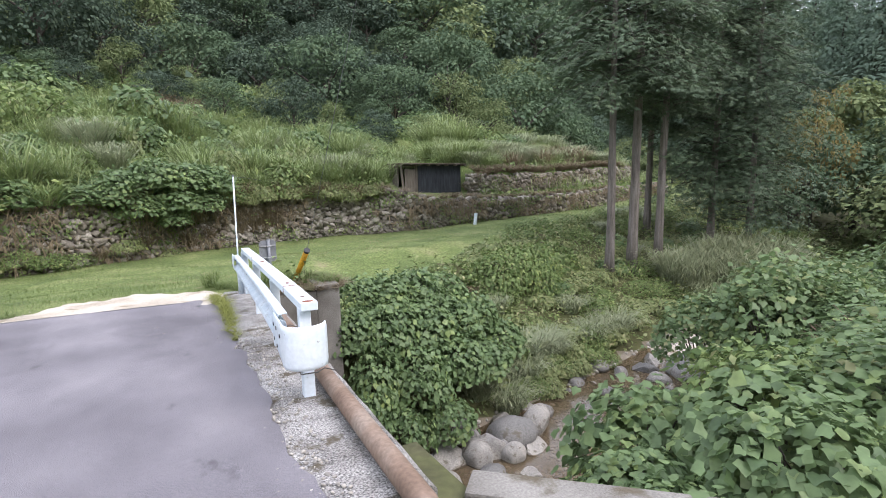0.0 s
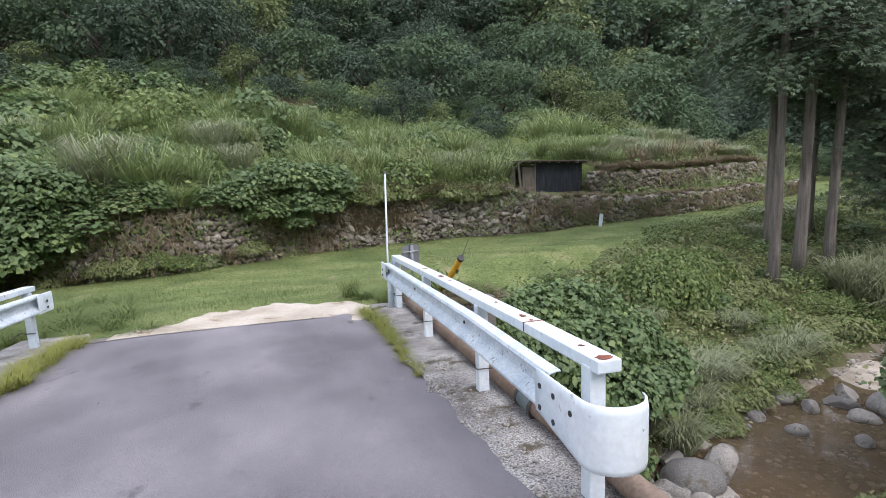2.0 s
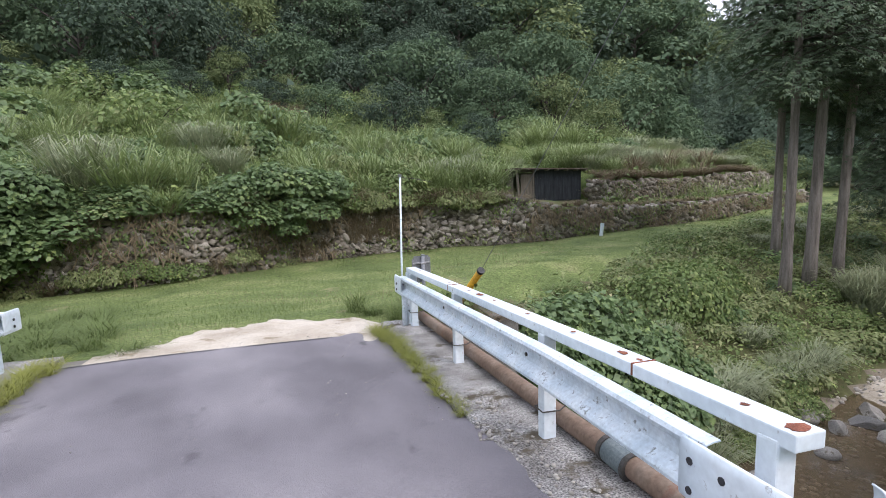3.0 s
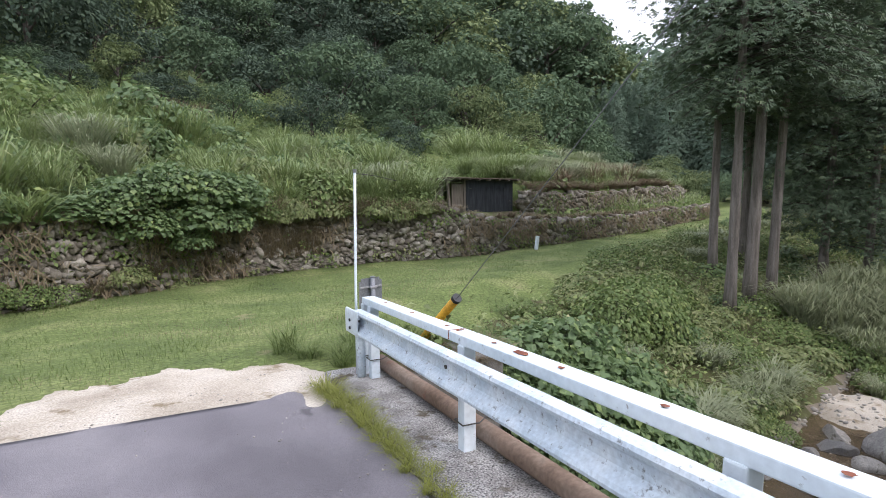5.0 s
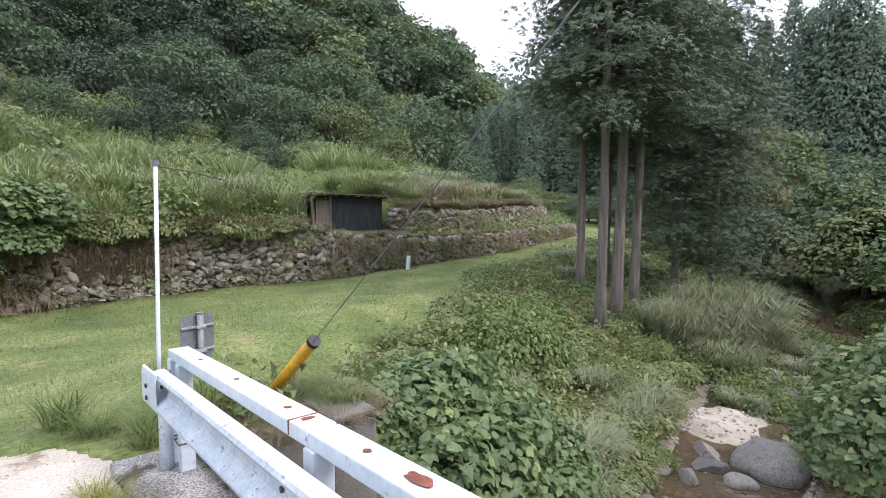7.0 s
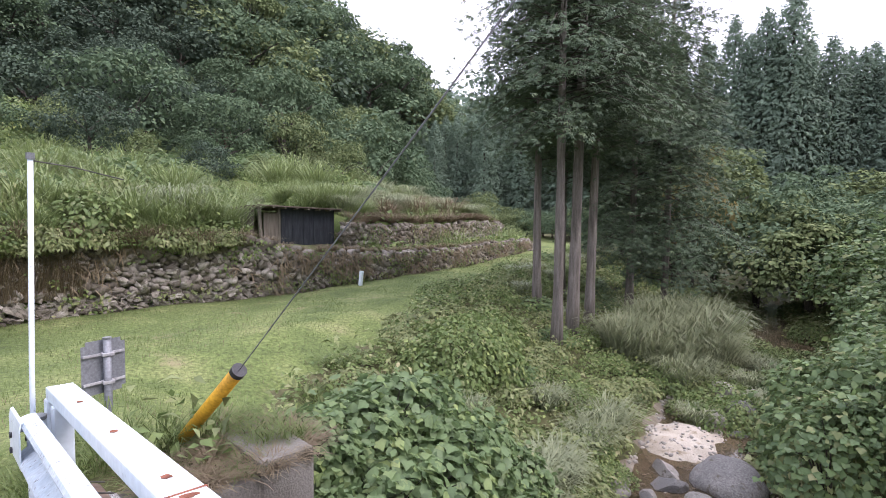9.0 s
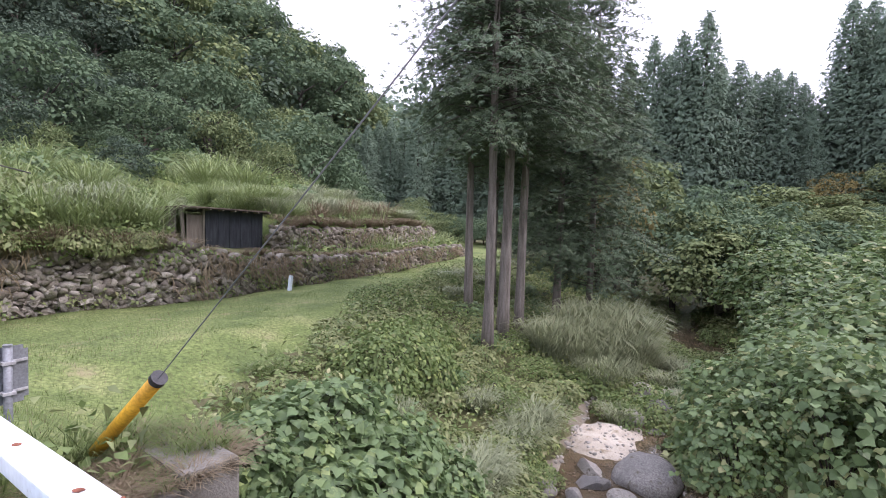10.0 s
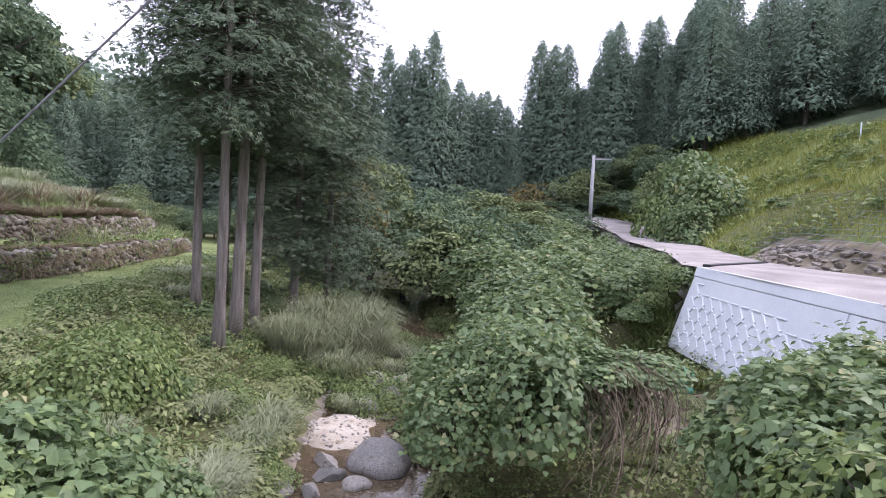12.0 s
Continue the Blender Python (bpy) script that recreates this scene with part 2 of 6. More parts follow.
def part(name, bm, material, parent, label="", smooth=False):
    ob = new(name, bm if isinstance(bm, bpy.types.Mesh) else to_mesh(name, bm, material, smooth))
    ob.parent = parent
    if label:
        ob["label"] = label
    return ob


def thing(name, label, category, at=(0, 0, 0), group="", kind=""):
    ob = new(name)
    ob.location = at
    return tagged(ob, label, category, group, kind)


def box(x0, x1, y0, y1, z0, z1, bevel=0.0, bm=None):
    bm = bm or bmesh.new()
    made = bmesh.ops.create_cube(bm, size=1)["verts"]
    for v in made:
        v.co = Vector((x0 + (v.co.x + 0.5) * (x1 - x0), y0 + (v.co.y + 0.5) * (y1 - y0), z0 + (v.co.z + 0.5) * (z1 - z0)))
    if bevel:
        edges = {e for v in made for e in v.link_edges}
        bmesh.ops.bevel(bm, geom=list(edges), offset=bevel, segments=2, affect="EDGES", profile=0.6)
    return bm


def tube(points, radii, sides=10, bm=None, caps=True):
    """A tapering round bar through the points."""
    bm = bm or bmesh.new()
    points = [Vector(p) for p in points]
    if isinstance(radii, (int, float)):
        radii = [radii] * len(points)
    rings = []
    for i, p in enumerate(points):
        d = (points[min(i + 1, len(points) - 1)] - points[max(i - 1, 0)]).normalized()
        q = d.to_track_quat("Z", "Y")
        rings.append([bm.verts.new(p + q @ Vector((radii[i] * math.cos(a), radii[i] * math.sin(a), 0))) for a in [math.tau * k / sides for k in range(sides)]])
    for a, b in zip(rings, rings[1:]):
        for k in range(sides):
            bm.faces.new((a[k], a[(k + 1) % sides], b[(k + 1) % sides], b[k]))
    if caps:
        bm.faces.new(rings[0][::-1])
        bm.faces.new(rings[-1])
    return bm


def sweep(profile, stations, thick, bm=None):
    """An open sheet profile [(u, v)] carried along stations (origin, u axis, v axis), given a thickness."""
    bm = bm or bmesh.new()
    rows = [[bm.verts.new(Vector(o) + Vector(ua) * u + Vector(va) * v) for u, v in profile] for o, ua, va in stations]
    fs = []
    for a, b in zip(rows, rows[1:]):
        for k in range(len(profile) - 1):
            fs.append(bm.faces.new((a[k], a[k + 1], b[k + 1], b[k])))
    bmesh.ops.recalc_face_normals(bm, faces=fs)
    bmesh.ops.solidify(bm, geom=fs, thickness=thick)
    return bm


# ---- leaf templates: x along the leaf, y across, z up ----
def tpl(verts, *faces):
    return np.array(verts, dtype=float), [np.array(f) for f in faces]


T_LEAF = tpl([(0, 0, 0), (0.5, -0.33, 0.07), (1, 0, -0.12), (0.5, 0.33, 0.07)], [(0, 1, 2, 3)])
T_WIDE = tpl([(0, 0, 0), (0.45, -0.5, 0.08), (1, 0, -0.15), (0.45, 0.5, 0.08)], [(0, 1, 2, 3)])
T_HEART = tpl([(0, 0, 0), (-0.04, 0.3, 0.08), (0.3, 0.62, 0.04), (0.52, 0.38, 0.07), (0.86, 0, -0.12), (0.52, -0.38, 0.07), (0.3, -0.62, 0.04), (-0.04, -0.3, 0.08)], [(0, 3, 2, 1), (0, 5, 4, 3), (0, 7, 6, 5)])
T_BLADE = tpl([(0, -0.011, 0), (0, 0.011, 0), (0.1, -0.012, 0.5), (0.1, 0.012, 0.5), (0.34, -0.009, 0.86), (0.34, 0.009, 0.86), (0.74, 0, 0.76)], [(0, 1, 3, 2), (2, 3, 5, 4)], [(4, 5, 6)])
T_TALL = tpl([(0, -0.022, 0), (0, 0.022, 0), (0.38, 0, 0.95)], [(0, 1, 2)])
T_SHORT = tpl([(0, -0.06, 0), (0, 0.06, 0), (0.35, 0, 1)], [(0, 1, 2)])
T_SPRAY = tpl([(0, 0, 0), (0.5, -0.14, 0.05), (1, 0, -0.25), (0.5, 0.14, 0.05), (0.45, -0.45, -0.05), (0.85, -0.5, -0.25), (0.3, -0.12, 0), (0.45, 0.45, -0.05), (0.85, 0.5, -0.25), (0.3, 0.12, 0)],
              [(0, 1, 2, 3), (0, 4, 5, 6), (0, 9, 8, 7)])
T_NEEDLE = tpl([(0, 0, 0), (0.5, -0.2, 0.06), (1, 0, -0.3), (0.5, 0.2, 0.06)], [(0, 1, 2, 3)])


def unit(a):
    return a / (np.linalg.norm(a, axis=1, keepdims=True) + 1e-9)


def frames(normal, rng, along=None):
    """Axes for leaves whose upper side faces normal: pointing along a direction or anywhere."""
    n = unit(normal)
    a = rng.normal(size=n.shape) if along is None else along + 0.0
    a = unit(a - n * np.sum(a * n, axis=1, keepdims=True))
    return a, np.cross(n, a), n


def scatter(t, pos, axes, size):
    """Copies of a template at the positions, as one block of vertices and faces."""
    tv, tf = t
    a, b, n = axes
    size = np.asarray(size).reshape(-1, 1, 1)
    v = pos[:, None, :] + size * (tv[None, :, 0:1] * a[:, None, :] + tv[None, :, 1:2] * b[:, None, :] + tv[None, :, 2:3] * n[:, None, :])
    off = (np.arange(len(pos)) * len(tv))[:, None, None]
    return v.reshape(-1, 3), [(f[None] + off).reshape(-1, f.shape[1]) for f in tf]


def join_blocks(name, blocks, mats):
    """blocks: (vertices, face arrays, material slot)."""
    vs, fs, base = [], [], 0
    for v, faces, slot in blocks:
        fs += [(f + base, slot) for f in faces]
        vs.append(v)
        base += len(v)
    fs.sort(key=lambda p: p[0].shape[1])
    return np_mesh(name, np.concatenate(vs), fs, mats)


def blades(pos, rng, length, tilt=0.35, t=None, lean=None):
    """Upright blades with a random turn and tilt."""
    n = len(pos)
    ang = rng.uniform(0, math.tau, n)
    along = np.stack([np.cos(ang), np.sin(ang), np.zeros(n)], 1)
    up = np.stack([np.zeros(n), np.zeros(n), np.ones(n)], 1) + along * rng.uniform(0, tilt, (n, 1)) * 1.0
    up = unit(up)
    side = unit(np.cross(up, along))
    return scatter(t or T_BLADE, pos, (along, side, up), length)


# ---- lie of the land ----
def ip(x, pts):
    return np.interp(x, [p[0] for p in pts], [p[1] for p in pts])


WALL = [(-60, 12), (-30, 17), (-8, 20.8), (-5, 20.7), (-2.6, 21.3), (0, 22.7), (2, 23.4), (5, 23.7), (9, 23.3), (12, 24.0), (16, 24.9), (22, 26.2), (26, 27.2), (33, 29.4), (40, 36), (60, 60)]
CREEK = [(-40, 3.5), (-10, 6.0), (0, 7.2), (4, 8.3), (8, 9.3), (12, 10.3), (16, 11.2), (26, 12.6), (40, 15.5), (70, 24), (120, 40)]
ROADN = [(-60, 3.4), (1.35, 2.6), (1.75, 0.6), (2.4, -0.8), (3.5, -1.2), (7, -0.6), (10, 0.0), (12.45, 0.19), (19.3, 1.76), (23, 1.2), (28.7, 0.24), (45, 0.8), (58, 2.6), (75, 9)]
FOOT = [(-60, -8), (5, -6.5), (18.9, -4.1), (21.5, -2.6), (25, -2.3), (30, -2.8), (40, -3.4), (51, -3), (62, -0.5), (75, 5), (120, 30)]
ROADZ = [(-60, 0.1), (0, 0.1), (12, 0.1), (20, 0.3), (30, 0.5), (40, 0.85), (52, 2.0), (62, 3.0), (120, 5)]
EYE0 = (0.25, 6.65)
BR = pose(-0.63, -0.07, 0.044, 0, 0, -2.9)   # the bridge lies slightly askew


def path_z(x, y):
    return ip(y, [(9, -0.62), (10.6, -0.71), (12, -0.79), (14, -1.04), (16, -1.33), (20, -1.56), (25, -1.62)]) + 0.028 * np.clip(x - 22, 0, 60)


def creek_z(x):
    return ip(x, [(-40, -5.2), (0, -4.55), (12, -4.5), (30, -3.9), (60, -2.5), (120, 0)])


def rough(x, y, s):
    return np.sin(x * 1.3 * s + 1.7 * np.sin(y * 0.9 * s)) * np.sin(y * 1.1 * s + 1.3 * np.sin(x * 0.7 * s))


def wall_step(x):
    """Height of the stone wall above the path."""
    return ip(x, [(-40, 1.6), (-8, 2.3), (0, 2.3), (4, 2.0), (9, 1.85), (11, 1.35), (14, 1.2), (16, 1.0), (26, 0.95), (31, 0.75), (35, 0.3), (39, 0)])


def hill_foot(az):
    """How far off the wooded mountain begins, by bearing."""
    return ip(az, [(-90, 60), (-45, 52), (20, 52), (30, 55), (38, 60), (42, 68), (45, 80), (48, 100), (60, 130)])


def height(x, y):
    x, y = np.asarray(x, float), np.asarray(y, float)
    yc, zc = ip(x, CREEK), creek_z(x)
    dc = y - yc
    wl_ = ip(x, WALL)
    # far side of the creek
    top = path_z(x, y)
    bank = zc + (top - zc) * ip(dc, [(1.4, 0), (2.0, 0.12), (4.9, 0.52), (7.0, 0.84), (8.6, 1.0), (30, 1.0)])
    near_bridge = np.clip((x - 1.4) / 2.2, 0, 1) * np.clip((14 - y) / 2, 0, 1)
    flat_edge = np.where(y > 10.55, top, zc)
    left = np.clip((-3.5 - x) / 2.5, 0, 1)
    bank_left = zc + (top - zc) * ip(dc, [(1.4, 0), (4.5, 1), (9, 1)])
    north = np.where(x < 2.2, np.where(x < -4.2, bank_left, flat_edge), bank)
    corner = np.clip((x - 2.2) / 1.6, 0, 1)
    north = np.where((x >= 2.2) & (x < 3.8), bank * corner + np.where(y > 10.9, top, bank) * (1 - corner), north)
    d = y - wl_
    step = wall_step(x)
    up = top + step
    terr = ip(x, [(-60, 0), (14.4, 0), (15.2, 1), (29, 1), (33, 0), (60, 0)])
    up = up + terr * ip(d, [(0, 0), (1.5, 0.15), (1.75, 1.25), (6, 1.5), (60, 1.5)])
    grad = ip(x, [(-40, 0.34), (0, 0.27), (12, 0.2), (25, 0.12), (45, 0.06)])
    ex, ey = x - EYE0[0], y - EYE0[1]
    r, az = np.hypot(ex, ey), np.degrees(np.arctan2(ex, ey))
    foot = hill_foot(az)
    rise = grad * np.clip(d - 1.5, 0, 26) + np.clip(r - foot, 0, 400) * 0.68
    hill = np.where(d > 0.12, up + rise, top)
    north = np.where(d > 0, hill, north)
    # crest of the wooded mountain
    crest = 1 + np.clip(r, 60, 150) * np.tan(np.radians(ip(az, [(-60, 22), (15, 20), (29, 16.5), (35, 15.3), (37.5, 13.3), (40, 12), (43, 9.8), (44.3, 7.2), (47, 7), (50, 6.5), (60, 5), (75, 3)])))
    north = np.where(r > 60, np.minimum(north, np.maximum(crest, 3)), north)
    far = np.clip((r - 230) / 120, 0, 1) * ip(az, [(-180, 10), (-60, 0), (38, 0), (45, 40), (52, 62), (60, 58), (80, 45), (130, 60), (180, 30)])
    # near side of the creek
    rz, ye = ip(x, ROADZ), ip(x, ROADN)
    base = rz - ip(x, [(-60, 0.3), (1, 0.25), (6, 0.7), (10, 1.8), (11.2, 2.2), (19.3, 2.4), (20.2, 1.1), (24, 0.4), (60, 0.3)])
    f = np.clip((y - ye - 0.12) / np.maximum(yc - ye - 1.7, 0.5), 0, 1)
    south = np.where(y < ye, rz, base + (zc - base) * f ** 0.8)
    s = ip(x, FOOT) - y
    south = np.where(s > 0, rz + np.clip(s, 0, 13) * 0.66 + np.clip(s - 13, 0, 300) * 0.33, south)
    south = np.where((np.abs(x + 1.4) < 2.75) & (y < 3.9), -0.09 - 0.0757 * y * (y > 0), south)
    under = (np.abs(x + 1.4) < 2.9) & (y > 3.9) & (y < 10.5)
    z = np.where(dc > 0, north, south)
    z = np.where(np.abs(dc) < 1.4, np.minimum(z, zc), z)
    z = np.where(under, zc, z)
    z = z + far
    # small unevenness, none beside the bridge
    calm = np.clip((np.hypot(x + 1, y - 7) - 5) / 6, 0, 1)
    calm = calm * np.where((y < ye + 0.3) & (y > ip(x, FOOT)) & (x > 8), 0.15, 1)
    z = z + calm * (0.05 * rough(x, y, 1.1) + 0.1 * np.clip((r - 25) / 30, 0, 1) * rough(x, y, 0.45) * 1.2)
    return z


def zone(x, y):
    """0 bank, 1 mown path, 2 forest floor, 3 creek bed, 4 hillside grass, 5 gravel road, 6 sand."""
    dc = y - ip(x, CREEK)
    d = y - ip(x, WALL)
    edge = ip(x, [(-60, 9), (0, 10), (3, 12.2), (5, 15.2), (9, 16.8), (13, 19.2), (18, 21), (22, 22.8), (27, 24.2), (34, 26.2), (42, 32), (60, 55)])
    out = np.zeros(np.shape(x), int)
    out = np.where((d < -0.3) & (y > edge), 1, out)
    out = np.where(d >= 0, 4, out)
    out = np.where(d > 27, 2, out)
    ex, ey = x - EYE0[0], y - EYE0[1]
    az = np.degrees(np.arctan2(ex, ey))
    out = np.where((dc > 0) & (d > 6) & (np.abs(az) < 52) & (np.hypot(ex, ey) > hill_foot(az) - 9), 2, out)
    out = np.where(np.abs(dc) < 1.7, 3, out)
    out = np.where((y < ip(x, ROADN) + 0.35) & (y > ip(x, FOOT) + 0.4) & (x > 10.5), 5, out)
    s = ip(x, FOOT) - y
    out = np.where(s > 0, 4, out)
    out = np.where(s > 14, 2, out)
    out = np.where((s > -0.2) & (s < 1.7) & (x > 18.5) & (x < 28), 6, out)
    out = np.where(np.hypot((x - 14.6) / 1.6, (y - 3.3) / 0.8) < 1, 6, out)
    out = np.where(np.hypot((x - 17.8) / 1.6, (y - 3.5) / 0.6) < 1, 6, out)
    return np.where(np.hypot(x, y) > 130, 2, out)

# ---- the ground: one sheet to the horizon ----
def lines(core0, core1, step, reach):
    out = list(np.arange(core0, core1 + 1e-6, step))
    g, lo, hi = step, out[0], out[-1]
    low, high = [], []
    while hi < reach or lo > -reach:
        g = min(g * 1.16, 60)
        hi, lo = hi + g, lo - g
        high.append(hi)
        low.append(lo)
    return np.array(low[::-1] + out + high)


gx, gy = lines(-12, 66, 0.34, 1500), lines(-9, 32, 0.3, 1500)
GX, GY = np.meshgrid(gx, gy)
GZ = height(GX, GY)
nx, ny = len(gx), len(gy)
idx = np.arange(nx * ny).reshape(ny, nx)
quads = np.stack([idx[:-1, :-1], idx[:-1, 1:], idx[1:, 1:], idx[1:, :-1]], -1).reshape(-1, 4)
ZN = zone((GX[:-1, :-1] + GX[1:, 1:]) / 2, (GY[:-1, :-1] + GY[1:, 1:]) / 2).ravel()
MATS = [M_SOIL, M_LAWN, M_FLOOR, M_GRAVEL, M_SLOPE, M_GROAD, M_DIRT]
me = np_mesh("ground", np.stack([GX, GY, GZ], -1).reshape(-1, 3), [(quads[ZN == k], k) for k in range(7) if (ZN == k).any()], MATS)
me.polygons.foreach_set("use_smooth", np.ones(len(me.polygons), dtype=bool))
tagged(new("ground", me), "valley ground of grass, soil and creek gravel rising to wooded hills", "ground", kind="structure")


def g(x, y):
    return float(height(np.array([x]), np.array([y]))[0])


# ---- gravel road on the far side ----
rx = np.concatenate([np.arange(8, 40, 0.4), np.arange(40, 76, 1.2)])
rn_, rf_ = ip(rx, ROADN) + np.where((rx > 11.8) & (rx < 20), 0.05, 0.4), ip(rx, FOOT) - 0.2
across = 9
rv = np.array([(x, f_ + (n_ - f_) * k / (across - 1) + (0.05 * math.sin(x * 0.5) if k in (0, across - 1) else 0), max(z + 0.035 + 0.05 * math.sin(math.pi * k / (across - 1)), z + 0.09 if 0 < k < across - 1 else z + 0.0)) for x, n_, f_, z in zip(rx, rn_, rf_, ip(rx, ROADZ)) for k in range(across)])
rq = np.array([(i * across + k, (i + 1) * across + k, (i + 1) * across + k + 1, i * across + k + 1) for i in range(len(rx) - 1) for k in range(across - 1)])
me = np_mesh("gravel_road", rv, [(rq, 0)], [M_GROAD])
me.polygons.foreach_set("use_smooth", np.ones(len(me.polygons), dtype=bool))
tagged(new("gravel_road", me), "pale gravel road bending away below the slope", "road", kind="structure")

# ---- creek water ----
wx = np.arange(-14, 60, 0.5)
wyc = ip(wx, CREEK)
wz = creek_z(wx) + 0.12
rows = [np.stack([wx, wyc + o, wz], 1) for o in (-2.6, -0.9, 0.9, 2.6)]
wv = np.concatenate(rows)
k = len(wx)
wf = np.concatenate([np.stack([np.arange(k - 1) + r * k, np.arange(1, k) + r * k, np.arange(1, k) + (r + 1) * k, np.arange(k - 1) + (r + 1) * k], 1) for r in range(3)])
tagged(new("water", np_mesh("water", wv, [(wf, 0)], [water])), "shallow brownish creek water over gravel", "water", kind="structure")

# ---- the bridge ----
SLOPE = -0.0757


def deck(y):
    return 0.146 + SLOPE * y


def sloped(bm, keep_z=False):
    """Tips level work to the fall of the bridge."""
    for v in bm.verts:
        v.co.z += deck(v.co.y)
    return bm


bridge = thing("bridge", "short concrete bridge deck with worn kerbs over a creek", "bridge", kind="structure")
part("slab", sloped(box(-4.15, 1.42, 3.7, 10.75, -0.62, -0.09)), M_CONCRETE, bridge)
bm = bmesh.new()
nseg = 44
prof = [(0.67, -0.12), (0.685, -0.012), (0.71, 0.0), (1.38, 0.0), (1.42, -0.03), (1.42, -0.2)]
rws = []
for i in range(nseg + 1):
    y = 2.7 + i * (10.72 - 2.7) / nseg
    w = 0.012 * math.sin(y * 5.1) + 0.01 * math.sin(y * 13)
    rws.append([bm.verts.new((u + (w if u < 1 else 0), y, deck(y) + v + 0.006 * math.sin(y * 9 + u * 7))) for u, v in prof])
for a, b in zip(rws, rws[1:]):
    for q in range(len(prof) - 1):
        bm.faces.new((a[q], a[q + 1], b[q + 1], b[q]))
bm.faces.new(rws[0])
bm.faces.new(rws[-1][::-1])
part("kerb", bm, M_KERB, bridge, "pitted exposed-aggregate concrete kerb")
part("kerb", sloped(box(-4.15, -3.3, 2.7, 10.72, -0.2, 0.0, 0.015)), M_KERB, bridge)
part("abutment", box(-4.3, 2.3, 10.5, 11.1, -5.2, -0.80, 0.02), M_CONCRETE, bridge)
part("abutment", box(-4.3, 1.5, 3.2, 3.95, -5.2, -0.3, 0.02), M_CONCRETE, bridge)
part("wing_wall", box(2.3, 2.75, 10.52, 11.4, -5.0, -0.70, 0.03), M_CONCRETE, bridge, "stained concrete wing wall end")
bm = box(-0.13, 0.13, 0, 1.5, -0.6, 0, 0.02)
bm.transform(pose(1.75, 3.0, -0.3, 0, 0, -128))
part("wing_wall", bm, M_CONCRETE, bridge)

# asphalt: a sheet over deck and approach with a worn right edge
ay = np.concatenate([np.arange(-14, 2, 0.5), np.arange(2, 10.35, 0.12)])
av, af = [], []
cols = 34
for i, y in enumerate(ay):
    xr = float(ip(y, [(-14, 1.05), (1, 1.02), (2, 0.95), (3.1, 0.82), (4, 0.75), (5.1, 0.74), (6, 0.71), (7, 0.66), (8, 0.64), (10.3, 0.54)])) + 0.02 * math.sin(y * 3.1) + 0.018 * math.sin(y * 8.7) + 0.01 * math.sin(y * 23)
    near = min(max((6.9 - y) / 0.7, 0), 1.1)
    xl = -3.28 + 0.05 * math.sin(y * 2.3) + 0.03 * math.sin(y * 7)
    for j in range(cols + 1):
        u = j / cols
        x = xl + (xr - xl) * u
        yy = y
        if i == len(ay) - 1:
            yy = y - 0.35 + 0.25 * u + 0.12 * math.sin(x * 3) + 0.06 * math.sin(x * 9)
        z = deck(max(y, 0))
        crown = 0.035 * (1 - (2 * u - 1) ** 2)
        av.append((x, yy, z - 0.035 + 0.046 * near * u + crown + 0.004 * math.sin(x * 2 + y * 1.3)))
w = cols + 1
af = np.array([(i * w + j, i * w + j + 1, (i + 1) * w + j + 1, (i + 1) * w + j) for i in range(len(ay) - 1) for j in range(cols)])
me = np_mesh("road", av, [(af, 0)], [M_ASPHALT])
me.polygons.foreach_set("use_smooth", np.ones(len(me.polygons), dtype=bool))
tagged(new("road", me), "worn purplish-grey asphalt lane on the bridge", "road", kind="structure")

# sand patch where the lane meets the grass
def sand_far(x):
    return ip(x, [(-3.6, 10.2), (-2.6, 10.9), (-2.0, 11.4), (-1.2, 11.85), (-0.4, 11.75), (0.4, 11.3), (0.75, 10.9), (1.2, 10.5)]) + 0.12 * np.sin(x * 6)


def off_sand(x, y):
    return ~((y < sand_far(x + 0.1) - 0.2) & (x > -3.6) & (x < 0.62))


sx, sy = np.meshgrid(np.arange(-3.6, 1.2, 0.06), np.arange(9.5, 12.4, 0.06))
far_edge = sand_far(sx) + 0.07 * np.sin(sx * 17 + sy * 5)
inside = np.minimum(np.minimum(far_edge - sy, sx + 3.0), 0.72 - sx)
sz = np.where(sy < 10.5, 0.146 + SLOPE * sy - 0.055, path_z(sx, sy) + 0.0) + 0.03 * np.clip(inside * 3, -1, 1) + 0.008 * rough(sx, sy, 4)
sidx = np.arange(sx.size).reshape(sx.shape)
sq = np.stack([sidx[:-1, :-1], sidx[:-1, 1:], sidx[1:, 1:], sidx[1:, :-1]], -1).reshape(-1, 4)
ok = inside[:-1, :-1].ravel() > 0
me = np_mesh("sand_patch", np.stack([sx, sy, sz], -1).reshape(-1, 3), [(sq[ok], 0)], [M_SAND])
tagged(new("sand_patch", me), "pale washed sand and grit at the end of the asphalt", "sand", kind="structure")


# ---- guard rails ----
BEAM = [(0.0, 0.461), (0.03, 0.462), (0.066, 0.466), (0.082, 0.476), (0.084, 0.489), (0.074, 0.505), (0.03, 0.533), (0.014, 0.548), (0.01, 0.575), (0.01, 0.614), (0.016, 0.636), (0.052, 0.653), (0.066, 0.662), (0.07, 0.675), (0.062, 0.689), (0.034, 0.697), (0.0, 0.698)]


def sag(y):
    """The rail ends hang a little low at the near post."""
    return -0.05 * min(max((6.0 - y) / 1.9, 0), 1.1)


